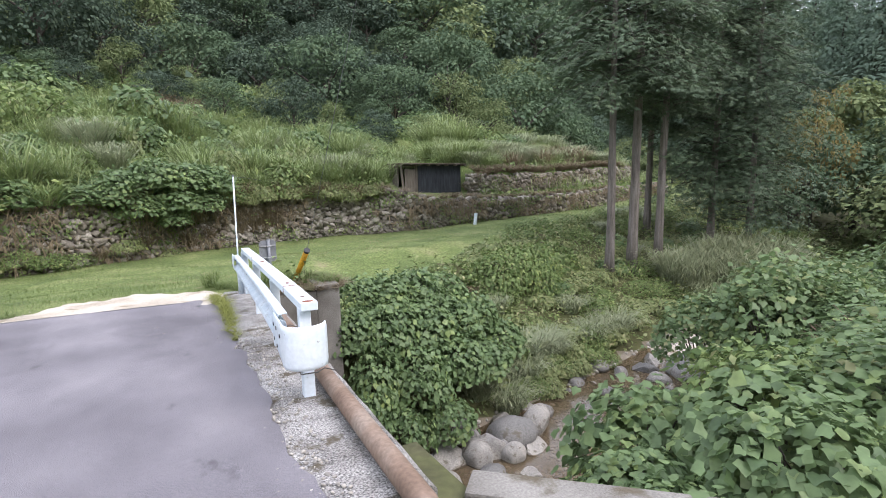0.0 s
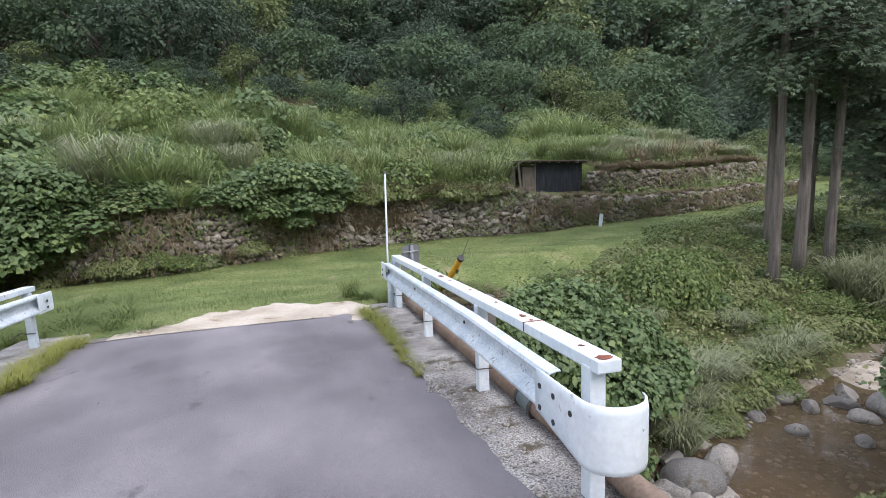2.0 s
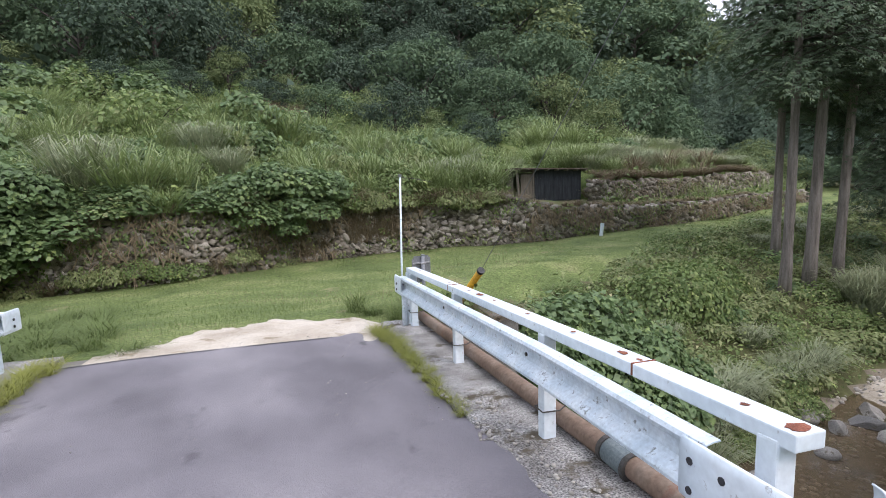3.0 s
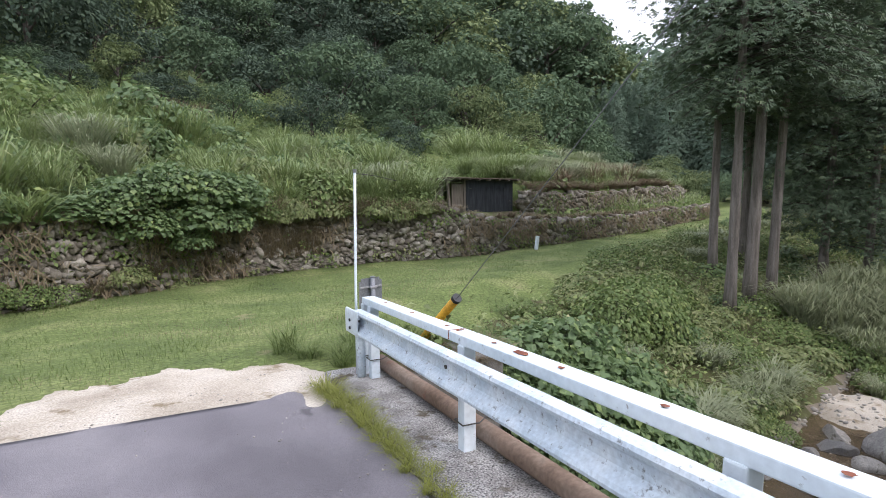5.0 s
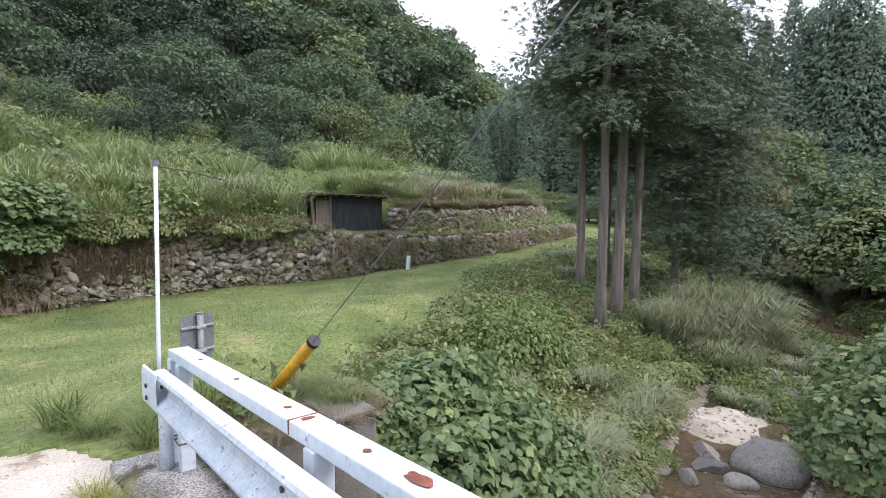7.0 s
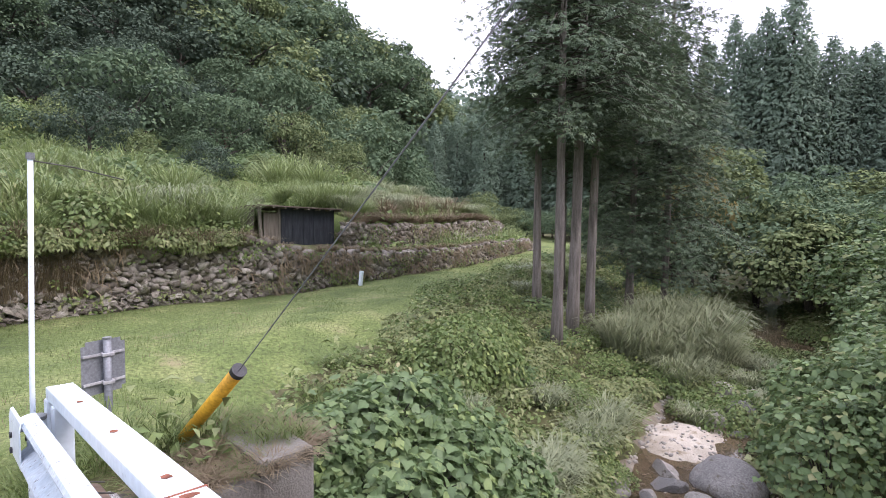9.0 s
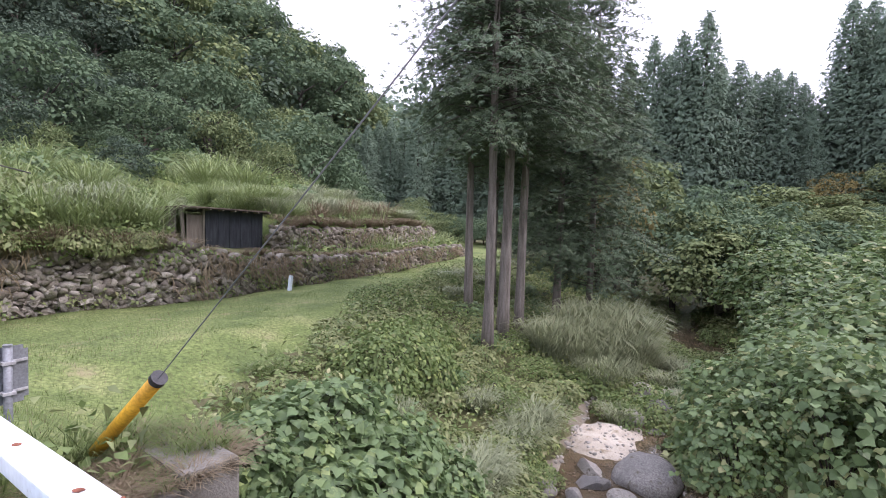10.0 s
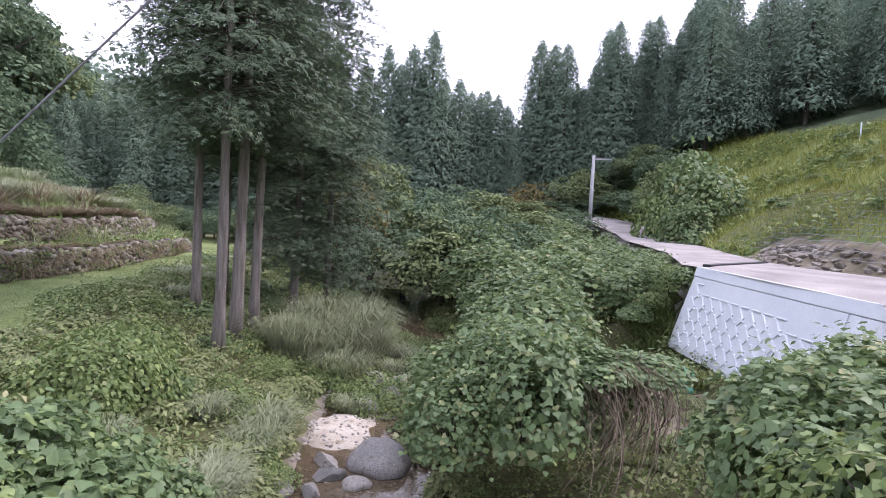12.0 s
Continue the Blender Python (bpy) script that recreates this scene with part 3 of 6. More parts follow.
def guard_rail(x, side, name_label, ys, y0, y1):
    """Posts, a wave-shaped beam on the road side and a flat box rail on top. side: -1 if the road lies towards -x."""
    rail = thing("guard_rail", name_label, "guard rail", (x, (y0 + y1) / 2, deck((y0 + y1) / 2)), group="bridge guard rails")
    oy, oz = (y0 + y1) / 2, deck((y0 + y1) / 2)

    def put(name, bm, mat, parent=rail, label="", smooth=False):
        drop = {"beam": 1.0, "end_terminal": 1.0, "bolt": 1.0, "top_rail": 0.5, "rust_spot": 0.5, "rust_seam": 0.5}.get(name, 0.0)
        for v in bm.verts:
            low = v.co.z - deck(v.co.y)
            if name == "end_terminal" and low < 0.5:
                v.co.z += -0.035 + 0.085 * min(max((v.co.y - y0 + 0.1) / 0.5, 0), 1)
            v.co.z += drop * sag(v.co.y)
            v.co.y -= oy
            v.co.z -= oz
        return part(name, bm, mat, parent, label, smooth)

    for y in ys:
        post = put("post", sloped(box(-0.046 - 0.068 * side, 0.046 - 0.068 * side, y - 0.046, y + 0.046, -0.02, 0.727, 0.010)), M_WHITE, label="white-painted steel post")
        z = deck(y) + 0.2
        o = -0.068 * side
        tie = tube([(o + 0.062, y + 0.062, z), (o - 0.062, y + 0.062, z), (o - 0.063, y - 0.062, z + 0.004), (o + 0.063, y - 0.062, z), (0.2 * -side, y - 0.02, z + 0.01), (0.31 * -side, y + 0.06, z - 0.06)], 0.005, 6)
        t = put("wire_tie", tie, M_WIRE, label="twisted dark wire tied round the post")
        for dz in (0.455, 0.52):
            put("bolt", tube([(side * 0.042, y + 0.05, deck(y) + dz + 0.06), (side * 0.066, y + 0.05, deck(y) + dz + 0.06)], 0.014, 8), M_WIRE)
    beam_x = 0.04 * side
    st = [((beam_x, y, deck(y)), (side, 0, 0), (0, 0, 1)) for y in np.linspace(y0 + 0.32, y1 - 0.35, 24)]
    b = put("beam", sweep(BEAM, st, 0.006), M_GALV, label="weathered wave-shaped steel beam")
    # lapped end plates, the near one curling back round its post
    plate = [(0.0, 0.405), (0.012, 0.412), (0.016, 0.44), (0.016, 0.66), (0.01, 0.695), (0.0, 0.70)]
    st = []
    cx = beam_x + 0.088 * side
    for y in np.linspace(y0 + 0.42, y0 - 0.06, 8):
        st.append(((cx, y, deck(y)), (side, 0, 0), (0, 0, 1)))
    R = 0.15
    for a in np.linspace(0, math.pi * 0.95, 12)[1:]:
        y = y0 - 0.06 - R * math.sin(a)
        st.append(((cx - side * R * (1 - math.cos(a)), y, deck(y)), (side * math.cos(a), -math.sin(a), 0), (0, 0, 1)))
    put("end_terminal", sweep(plate, st, 0.006), M_WHITE, label="curled pale end plate with bolts", smooth=True)
    st = [((cx - 0.02 * side, y, deck(y)), (side, 0, 0), (0, 0, 1)) for y in np.linspace(y1 - 0.52, y1 - 0.1, 5)]
    put("end_terminal", sweep(plate, st, 0.006), M_WHITE, label="flat end plate")
    for yb, zb in ((y0 + 0.36, 0.62), (y0 + 0.36, 0.5), (y0 + 0.2, 0.62), (y0 + 0.2, 0.48), (y0 + 0.02, 0.6), (y1 - 0.3, 0.6), (y1 - 0.3, 0.52)):
        bm = tube([(cx + side * 0.01, yb, deck(yb) + zb), (cx + side * 0.021, yb, deck(yb) + zb)], 0.016, 8)
        put("bolt", bm, M_BLACK)
    # top rail in two lengths with a rusty joint
    j1, joint = y0 + 0.98, y0 + 3.98
    for a, b_ in ((y0 + 0.07, j1 - 0.004), (j1 + 0.004, joint - 0.006), (joint + 0.006, y1 - 0.16)):
        top = sloped(box(-0.066 - 0.095 * side, 0.066 - 0.095 * side, a, b_, 0.728, 0.795, 0.008))
        put("top_rail", top, M_WHITE, label="white-painted flat box rail with rust spots")
    rng = np.random.default_rng(11 if side < 0 else 12)
    spots = [(y0 + 0.12, 0.035, 0.05)] + [(joint + 0.13, 0.02, 0.03)] + [(y, 0.02, 0.015) for y in np.arange(y0 + 0.35, y1 - 0.3, 0.66)] + [(y0 + 3.35, 0.07, 0.03), (y0 + 1.15, 0.035, 0.02)]
    for y, ly, lx in spots:
        bm = bmesh.new()
        ring = []
        for q in range(14):
            a = math.tau * q / 14
            rr = rng.uniform(0.75, 1.15)
            ring.append(bm.verts.new((rng.uniform(-0.004, 0.004) - 0.095 * side + lx * rr * math.cos(a), y + ly * rr * math.sin(a), 0.797)))
        bm.faces.new(ring)
        ex = bmesh.ops.extrude_face_region(bm, geom=list(bm.faces))
        for v in ex["geom"]:
            if isinstance(v, bmesh.types.BMVert):
                v.co.z += 0.0015
        put("rust_spot", sloped(bm), M_RUST, label="rust-red flaked patch")
    for y in (j1, joint + 0.17):
        put("rust_seam", sloped(box(-0.0675 - 0.095 * side, 0.0675 - 0.095 * side, y - 0.006, y + 0.006, 0.735, 0.7965)), M_RUST)
    return rail


guard_rail(1.0, -1, "white steel guard rail with wave beam and flat top rail", [4.46, 6.25, 8.24, 10.22, 10.44], 4.28, 10.62)
guard_rail(-3.68, 1, "white steel guard rail on the other bridge edge", [4.46, 6.25, 8.24, 10.12], 4.28, 10.45)

# water pipe along the kerb
pipe = thing("water_pipe", "brown wrapped water pipe lying along the bridge edge", "pipe", (1.245, 6.5, deck(6.5)))
py0, py1 = 1.2, 10.55


def pz(y):
    return deck(max(y, 2.2)) + 0.07 - deck(6.5) - 0.25 * max(0, 2.2 - y)


part("tube", tube([(0, y - 6.5, pz(y)) for y in np.linspace(py0, py1, 16)], 0.07, 18), M_PIPE, pipe, smooth=True)
for y in (5.65,):
    cpl = part("coupling", tube([(0, y - 6.5 - 0.13, pz(y)), (0, y - 6.5 + 0.13, pz(y))], 0.082, 18), M_PIPEGREY, pipe, "grey rubber pipe coupling")
    for s in (-0.12, 0.12):
        part("clamp", tube([(0, y - 6.5 + s - 0.018, pz(y)), (0, y - 6.5 + s + 0.018, pz(y))], 0.09, 18), M_WIRE, cpl)

def on_bridge(x, y, z=0.0):
    return BR @ Vector((x, y, z))


for ob in [o for o in scene.objects if o.parent is None and o.name.split(".")[0] in ("bridge", "road", "guard_rail", "water_pipe", "sand_patch")]:
    ob.matrix_basis = BR @ Matrix.Translation(ob.location)

# ---- at the far bridgehead ----
pole = thing("snow_pole", "thin white-painted marker pole tied to the rail end", "pole", (0.858, 10.33, -0.72))
part("shaft", tube([(0, 0, 0), (0.012, 0.0, 1.0), (0.04, 0.0, 2.17)], 0.0135, 10), M_WHITE, pole, smooth=True)
part("cap", tube([(0.04, 0, 2.165), (0.04, 0, 2.2)], 0.021, 10), M_CABLE, pole)
part("wire", tube([(0.04, 0, 2.16), (0.25, 0.02, 2.135), (0.5, 0.03, 2.08)], 0.004, 5), M_WIRE, pole)
part("bracket", box(-0.06, 0.05, -0.05, 0.05, 0.70, 0.74, 0.005), M_CABLE, pole)
stub = thing("pipe_stub", "short grey steel stub post at the rail end", "post", (0.86, 10.32 - 0.12, -0.62))
part("shaft", tube([(0, 0, -0.1), (0, 0, 0.68)], 0.045, 14), M_GALV, stub, smooth=True)
part("cap", tube([(0, 0, 0.68), (0, 0, 0.70)], 0.048, 14), M_CABLE, stub)

sign = thing("road_sign", "small grey road sign seen from its bare back", "sign", (1.66, 11.93, g(1.66, 11.93)))
h0 = 0.05 - sign.location.z
part("post", tube([(0, 0, -0.2), (0, 0, h0 + 0.03)], 0.032, 14), M_SIGN, sign, smooth=True)
part("cap", tube([(0, 0, h0 + 0.03), (0, 0, h0 + 0.045)], 0.035, 14), M_CABLE, sign)
bm = box(-0.2, 0.16, -0.002, 0.002, h0 - 0.44, h0 + 0.02)
bmesh.ops.bevel(bm, geom=[e for e in bm.edges if abs(e.verts[0].co.y - e.verts[1].co.y) > 0.001], offset=0.035, segments=4, affect="EDGES")
bm.transform(pose(0, 0.045, 0, 0, 0, 12))
panel = part("panel", bm, M_SIGN, sign, "grey unpainted sheet back of the sign")
for dz in (-0.1, -0.34):
    bm = box(-0.19, 0.15, -0.014, 0.002, h0 + dz - 0.011, h0 + dz + 0.011, 0.003)
    bm.transform(pose(0, 0.034, 0, 0, 0, 12))
    part("rib", bm, M_UPOLE, panel)
    part("clamp", box(-0.045, 0.045, -0.04, 0.045, h0 + dz - 0.013, h0 + dz + 0.013, 0.004), M_UPOLE, panel)

TOP = Vector((2.11, 10.44, 0.03))
WAY = Vector((-0.055, -0.79, 0.60)).normalized()
FOOT_T = Vector((1.98, 11.4, -0.84))
guy = thing("guy_wire", "steel guy wire anchored in the ground inside a yellow sleeve", "guy wire", tuple(FOOT_T))
rel = TOP - FOOT_T
part("sleeve", tube([Vector((0, 0, 0)), rel * 0.5, rel * 0.985], 0.052, 16), M_YELLOW, guy, "scuffed yellow plastic guard sleeve", smooth=True)
part("cap", tube([rel * 0.965, rel * 1.0], 0.058, 16), M_BLACK, guy, "black sleeve cap")
part("cable", tube([rel * 0.98, rel + WAY * 2.5 + Vector((0, 0, -0.01)), rel + WAY * 6, rel + WAY * 15], 0.0042, 6), M_CABLE, guy)
gp = TOP + WAY * 15
upole = thing("utility_pole", "tall grey concrete utility pole beside the lane", "utility pole", (gp.x, gp.y - 0.1, g(gp.x, gp.y - 0.1)))
part("shaft", tube([(0, 0, -0.5), (0, 0, gp.z - upole.location.z + 1.2)], [0.17, 0.11], 16), M_UPOLE, upole, smooth=True)
up2 = thing("utility_pole", "grey utility pole beside the bend of the road", "utility pole", (52.5, 2.6, g(52.5, 2.6)))
part("shaft", tube([(0, 0, -0.5), (0.05, 0, 7.0)], [0.2, 0.13], 12), M_UPOLE, up2, smooth=True)
part("arm", box(-0.06, 0.06, -1.6, 0.1, 6.6, 6.72), M_UPOLE, up2)

marker = thing("boundary_post", "short leaning white boundary post by the wall foot", "marker post", (13.35, 24.0 - 0.45, g(13.35, 23.5) - 0.05))
bm = box(-0.06, 0.06, -0.06, 0.06, 0, 0.62, 0.012)
bm.transform(pose(0, 0, 0, 0, 8, 10))
part("shaft", bm, M_WHITE, marker)

# ---- the shed on the terrace ----
SX, SY = 12.55, 26.5
sz0 = g(SX, SY) - 0.05
shed = thing("shed", "small open-fronted shed with tarred board front and lean-to roof", "shed", (SX, SY, sz0))
H1 = 1.4 - sz0
part("front_panel", box(-0.85, 1.65, -0.03, 0.03, 0.02, H1 - 0.1, 0.008), M_BOARD, shed, "blue-black tarred board front")
for q in range(6):
    part("batten", box(-0.83 + q * 0.49, -0.80 + q * 0.49, -0.045, -0.028, 0.03, H1 - 0.12), M_BOARD, shed)
part("front_panel", box(-1.55, -0.95, 0.05, 0.09, 0.05, H1 - 0.3, 0.008), M_OLDWOOD, shed, "brown weathered boards beside the tarred front")
part("side_panel", box(1.60, 1.66, 0.03, 1.9, 0.0, H1 - 0.1, 0.008), M_BOARD, shed)
part("back_panel", box(-1.7, 1.66, 1.9, 1.96, 0.0, H1 - 0.25, 0.008), M_OLDWOOD, shed)
part("side_panel", box(-1.72, -1.66, 0.6, 1.9, 0.0, H1 - 0.15, 0.008), M_OLDWOOD, shed)
for px, lean in ((-1.72, 5), (-0.9, 0), (1.58, 0)):
    bm = box(-0.05, 0.05, -0.05, 0.05, -0.1, H1 - 0.08, 0.01)
    bm.transform(pose(px - (0.0 if not lean else -0.1), 0.06, 0, 0, -lean, 0))
    part("post", bm, M_OLDWOOD, shed, "grey weathered wooden post")
bm = box(-1.95, 1.85, -0.35, 2.2, 0, 0.05, 0.01)
bm.transform(pose(0, 0, H1 - 0.1, -2, 2.0, 0))
roof = part("roof", bm, M_ROOF, shed, "thin rusty sheet roof")
for q in range(8):
    bm = box(-1.9 + q * 0.52, -1.83 + q * 0.52, -0.34, 2.2, -0.06, 0.0)
    bm.transform(pose(0, 0, H1 - 0.1, -2, 2.0, 0))
    part("rafter", bm, M_OLDWOOD, roof)

# ---- the patterned concrete retaining wall beside the gravel road ----
A, B = Vector((12.45, 0.19, 0)), Vector((19.1, 1.71, 0))
along = (B - A).normalized()
ang = math.degrees(math.atan2(along.y, along.x))
rw = thing("retaining_wall", "new pale concrete retaining wall with raised chevron pattern", "retaining wall", (A.x, A.y, 0), kind="structure")
L = (B - A).length
BAT = 0.32


def wall_piece(u0, u1, v0, v1, out, bevel=0.0, shear=0.0):
    """A slab on the battered face: u along, v up from the foot."""
    bm = box(u0, u1, 0, out, v0, v1, bevel)
    for v in bm.verts:
        v.co.y += (2.3 - v.co.z) * BAT
        v.co.x += shear * (v.co.z - v0)
        v.co.z += -2.15 + 0.029 * v.co.x
    bm.transform(pose(0, 0, 0, 0, 0, ang))
    return bm


part("coping", wall_piece(-4.5, L, 2.0, 2.3, 0.062, 0.012), M_NEWCONC, rw)
bmb = box(-4.5, L, -0.6, 0.02, -0.3, 2.28)
for v in bmb.verts:
    v.co.y += (2.3 - v.co.z) * BAT if v.co.y > -0.1 else 0
    v.co.z += -2.15 + 0.029 * v.co.x
bmb.transform(pose(0, 0, 0, 0, 0, ang))
part("body", bmb, M_NEWCONC, rw)
for e0, e1 in ((-4.45, 0.35), (0.42, L - 0.03)):
    pan = part("panel", wall_piece(e0, e1, -0.2, 1.98, 0.05, 0.01), M_NEWCONC, rw)
    u0 = e0 + 0.12
    while u0 < e1 - 0.5:
        high = e1 > L - 1 and u0 > L - 1.05
        topv = 1.78 if high else 1.5 if u0 > e0 + 1.5 else 1.22
        part("cap_bar", wall_piece(u0, u0 + 0.36, topv, topv + 0.035, 0.08, 0.008), M_NEWCONC, pan)
        v0 = topv - 0.36
        while v0 > -0.35:
            part("chevron_bar", wall_piece(u0, u0 + 0.11, v0, v0 + 0.34, 0.09, 0.014, 0.95), M_NEWCONC, pan)
            part("chevron_bar", wall_piece(u0 + 0.2, u0 + 0.36, v0 - 0.12, v0 + 0.12, 0.078, 0.01, -0.75), M_NEWCONC, pan)
            v0 -= 0.38
        u0 += 0.5
# ---- plants: one of each kind, then copies ----
rng = np.random.default_rng(7)


def lumps(dirs, seed, k=5):
    r = np.random.default_rng(seed)
    c = unit(r.normal(size=(k * 3, 3)))
    out = np.zeros(len(dirs))
    for ci in c:
        out = np.maximum(out, np.clip((dirs @ ci - 0.55) / 0.45, 0, 1) ** 0.7 * r.uniform(0.5, 1))
    return out


def mound_mesh(name, n, t, size, mats, seed, flat=0.75, lo=-0.15, spread=0.3, droop=0.5, slots=None):
    """A lumpy dome of leaves, about one metre in radius."""
    r = np.random.default_rng(seed)
    d = unit(r.normal(size=(n * 3, 3)))
    d = d[d[:, 2] > lo][:n]
    n = len(d)
    rad = (0.58 + 0.5 * lumps(d, seed + 50)) * r.uniform(0.5, 1, n) ** 0.35
    rad = rad * np.where(r.random(n) < 0.1, r.uniform(1.05, 1.3, n), 1)
    pos = d * rad[:, None] * np.array([1, 1, flat])
    pos[:, 2] += 0.05
    nor = unit(d * 0.7 + np.array([0, 0, 0.75]) + r.normal(size=(n, 3)) * spread)
    along = d * np.array([1, 1, 0]) + r.normal(size=(n, 3)) * 0.5 + np.array([0, 0, -droop])
    sz = size * r.uniform(0.6, 1.25, n)
    if len(mats) == 1:
        v, f = scatter(t, pos, frames(nor, r, along), sz)
        return join_blocks(name, [(v, f, 0)], mats)
    pick = r.random(n) < 0.12
    b = []
    for s, m in ((0, ~pick), (1, pick)):
        v, f = scatter(t, pos[m], tuple(a[m] for a in frames(nor, r, along)), sz[m])
        b.append((v, f, s))
    return join_blocks(name, b, mats)


def stems_mesh(name, seed, count=7, reach=0.75, h=0.6, rad=0.012, mat=None):
    r = np.random.default_rng(seed)
    bm = bmesh.new()
    for _ in range(count):
        a, q = r.uniform(0, math.tau), r.uniform(0.3, reach)
        e = Vector((q * math.cos(a), q * math.sin(a), h * r.uniform(0.6, 1)))
        tube([(0.05 * math.cos(a), 0.05 * math.sin(a), -0.3), e * 0.5 + Vector((0, 0, 0.1)), e], [rad, rad * 0.8, rad * 0.4], 5, bm, caps=False)
    return to_mesh(name, bm, mat or M_BARKDARK)


def plant(name, label, category, group, leaf_mesh, stem_mesh, leaf_name="leaves"):
    ob = thing(name, label, category, group=group)
    part(leaf_name, leaf_mesh, None, ob)["kind"] = "stuff"
    if stem_mesh:
        part("stem", stem_mesh, None, ob)["kind"] = "stuff"
    return ob


FIRST = {}


def place(kinds, x, y, s, sz=None, z=None, turn=None, exact=False):
    """Puts one of the kinds of plant at a spot; the first of a kind is the original itself."""
    k = kinds[int(rng.integers(len(kinds)))]
    a = rng.uniform(0, 360) if turn is None else turn
    zz = g(x, y) if z is None else z
    if k.startswith("bigvine"):
        sz = 0.7 * (sz or s)
    src = FIRST[k]
    m = pose(x, y, zz, 0, 0, a)
    scale = (s * rng.uniform(0.88, 1.12), s * rng.uniform(0.88, 1.12), (sz or s) * (1.0 if exact else rng.uniform(0.9, 1.1)))
    if k not in PLACED:
        PLACED.add(k)
        ob = src
        ob.matrix_basis = m
    else:
        ob = copy_thing(src, m)
    ob.scale = scale
    return ob


PLACED = set()
for i in range(3):
    FIRST["kudzu%d" % i] = plant("vine_shrub", "dense mound of broad-leaved climbing vine on the bank", "shrub", "vine mounds", mound_mesh("vine_leaves", 960, T_HEART, 0.135, [M_KUDZU], 20 + i, flat=0.8, spread=0.4, droop=0.1), stems_mesh("vine_stems", 30 + i))
    FIRST["bigvine%d" % i] = plant("vine_thicket", "large heap of broad-leaved vine smothering the creek bank", "shrub", "vine thickets", mound_mesh("thicket_leaves", 1700, T_HEART, 0.098, [M_KUDZU, M_MIXWEED], 25 + i, flat=1.15, spread=0.45, droop=0.1), stems_mesh("thicket_stems", 35 + i))
    FIRST["weed%d" % i] = plant("weed_clump", "tangled clump of small-leaved green weeds", "weeds", "bank weeds", mound_mesh("weed_leaves", 1250, T_LEAF, 0.115, [M_WEED, M_MIXWEED], 60 + i, flat=0.8, spread=0.5), stems_mesh("weed_stems", 70 + i))
    FIRST["pale%d" % i] = plant("bamboo_grass", "pale clump of narrow-leaved bamboo grass and herbs", "weeds", "bank bamboo grass", mound_mesh("bamboo_grass_leaves", 1000, T_NEEDLE, 0.21, [M_MIXWEED, M_WEED], 80 + i, flat=0.7, spread=0.55), stems_mesh("bamboo_grass_stems", 90 + i))


def reed_mesh(name, n, mat, seed, tilt=0.9, base=0.22, lo=0.55):
    r = np.random.default_rng(seed)
    a, q = r.uniform(0, math.tau, n), base * np.sqrt(r.random(n))
    pos = np.stack([q * np.cos(a), q * np.sin(a), np.full(n, -0.05)], 1)
    v, f = blades(pos, r, r.uniform(lo, 1.15, n), tilt)
    return join_blocks(name, [(v, f, 0)], [mat])


for i in range(2):
    FIRST["reed%d" % i] = plant("pampas_clump", "tall arching clump of green pampas grass", "tall grass", "pampas grass", reed_mesh("pampas_blades", 330, M_REED, 100 + i, 0.95, 0.34, 0.4), None)
    FIRST["grey%d" % i] = plant("reed_clump", "soft grey-green clump of fine tall reeds", "tall grass", "creek reeds", reed_mesh("reed_blades", 460, M_GREYREED, 110 + i, 0.5, 0.32, 0.4), None)
    FIRST["tuft%d" % i] = plant("grass_tuft", "yellow-green grass tuft growing along the asphalt edge", "grass", "edge tufts", reed_mesh("tuft_blades", 120, M_YGRASS, 120 + i, 1.0, 0.35, 0.5), None)
    FIRST["green%d" % i] = plant("tall_grass_tuft", "loose tuft of long green meadow grass", "grass", "meadow tufts", reed_mesh("meadow_blades", 160, M_GRASS, 140 + i, 0.9, 0.4, 0.45), None)
    FIRST["straw%d" % i] = plant("dry_grass", "drooping clump of dry straw-coloured grass", "dry grass", "dry grass", reed_mesh("straw_blades", 210, M_STRAW, 130 + i, 1.3, 0.3, 0.5), None)
BIGVINE = [k for k in FIRST if k.startswith("bigvine")]
KUDZU, WEED, PALE, REED, GREY, TUFT, STRAW, GREEN = [[k for k in FIRST if k.startswith(n)] for n in ("kudzu", "weed", "pale", "reed", "grey", "tuft", "straw", "green")]


def crown_mesh(name, mats, seed, clumps, per, leaf, size, lo=0.25, rx=1.0, t=None):
    """A broad crown of leaf clumps round a centre, about one metre in radius, centre at z = 1."""
    r = np.random.default_rng(seed)
    d = unit(r.normal(size=(clumps * 3, 3)))
    d = d[d[:, 2] > -0.55][:clumps]
    c = d * r.uniform(0.45, 0.95, (len(d), 1)) * np.array([1, 1, 0.85])
    blocks = []
    for ci, di in zip(c, d):
        m = per
        e = unit(r.normal(size=(m, 3)) + np.array([0, 0, 0.4]) + di * 0.6)
        pos = ci + e * (size * r.uniform(0.55, 1.2)) * r.uniform(0.65, 1, (m, 1)) * np.array([1.15, 1.15, 0.62])
        pos[:, 2] += 1
        nor = unit(e * 0.6 + np.array([0, 0, 0.8]) + r.normal(size=(m, 3)) * 0.35)
        along = e + r.normal(size=(m, 3)) * 0.4 + np.array([0, 0, -0.35])
        v, f = scatter(t or T_WIDE, pos, frames(nor, r, along), leaf * r.uniform(0.6, 1.3, m))
        blocks.append((v, f, 0))
    return join_blocks(name, blocks, mats)


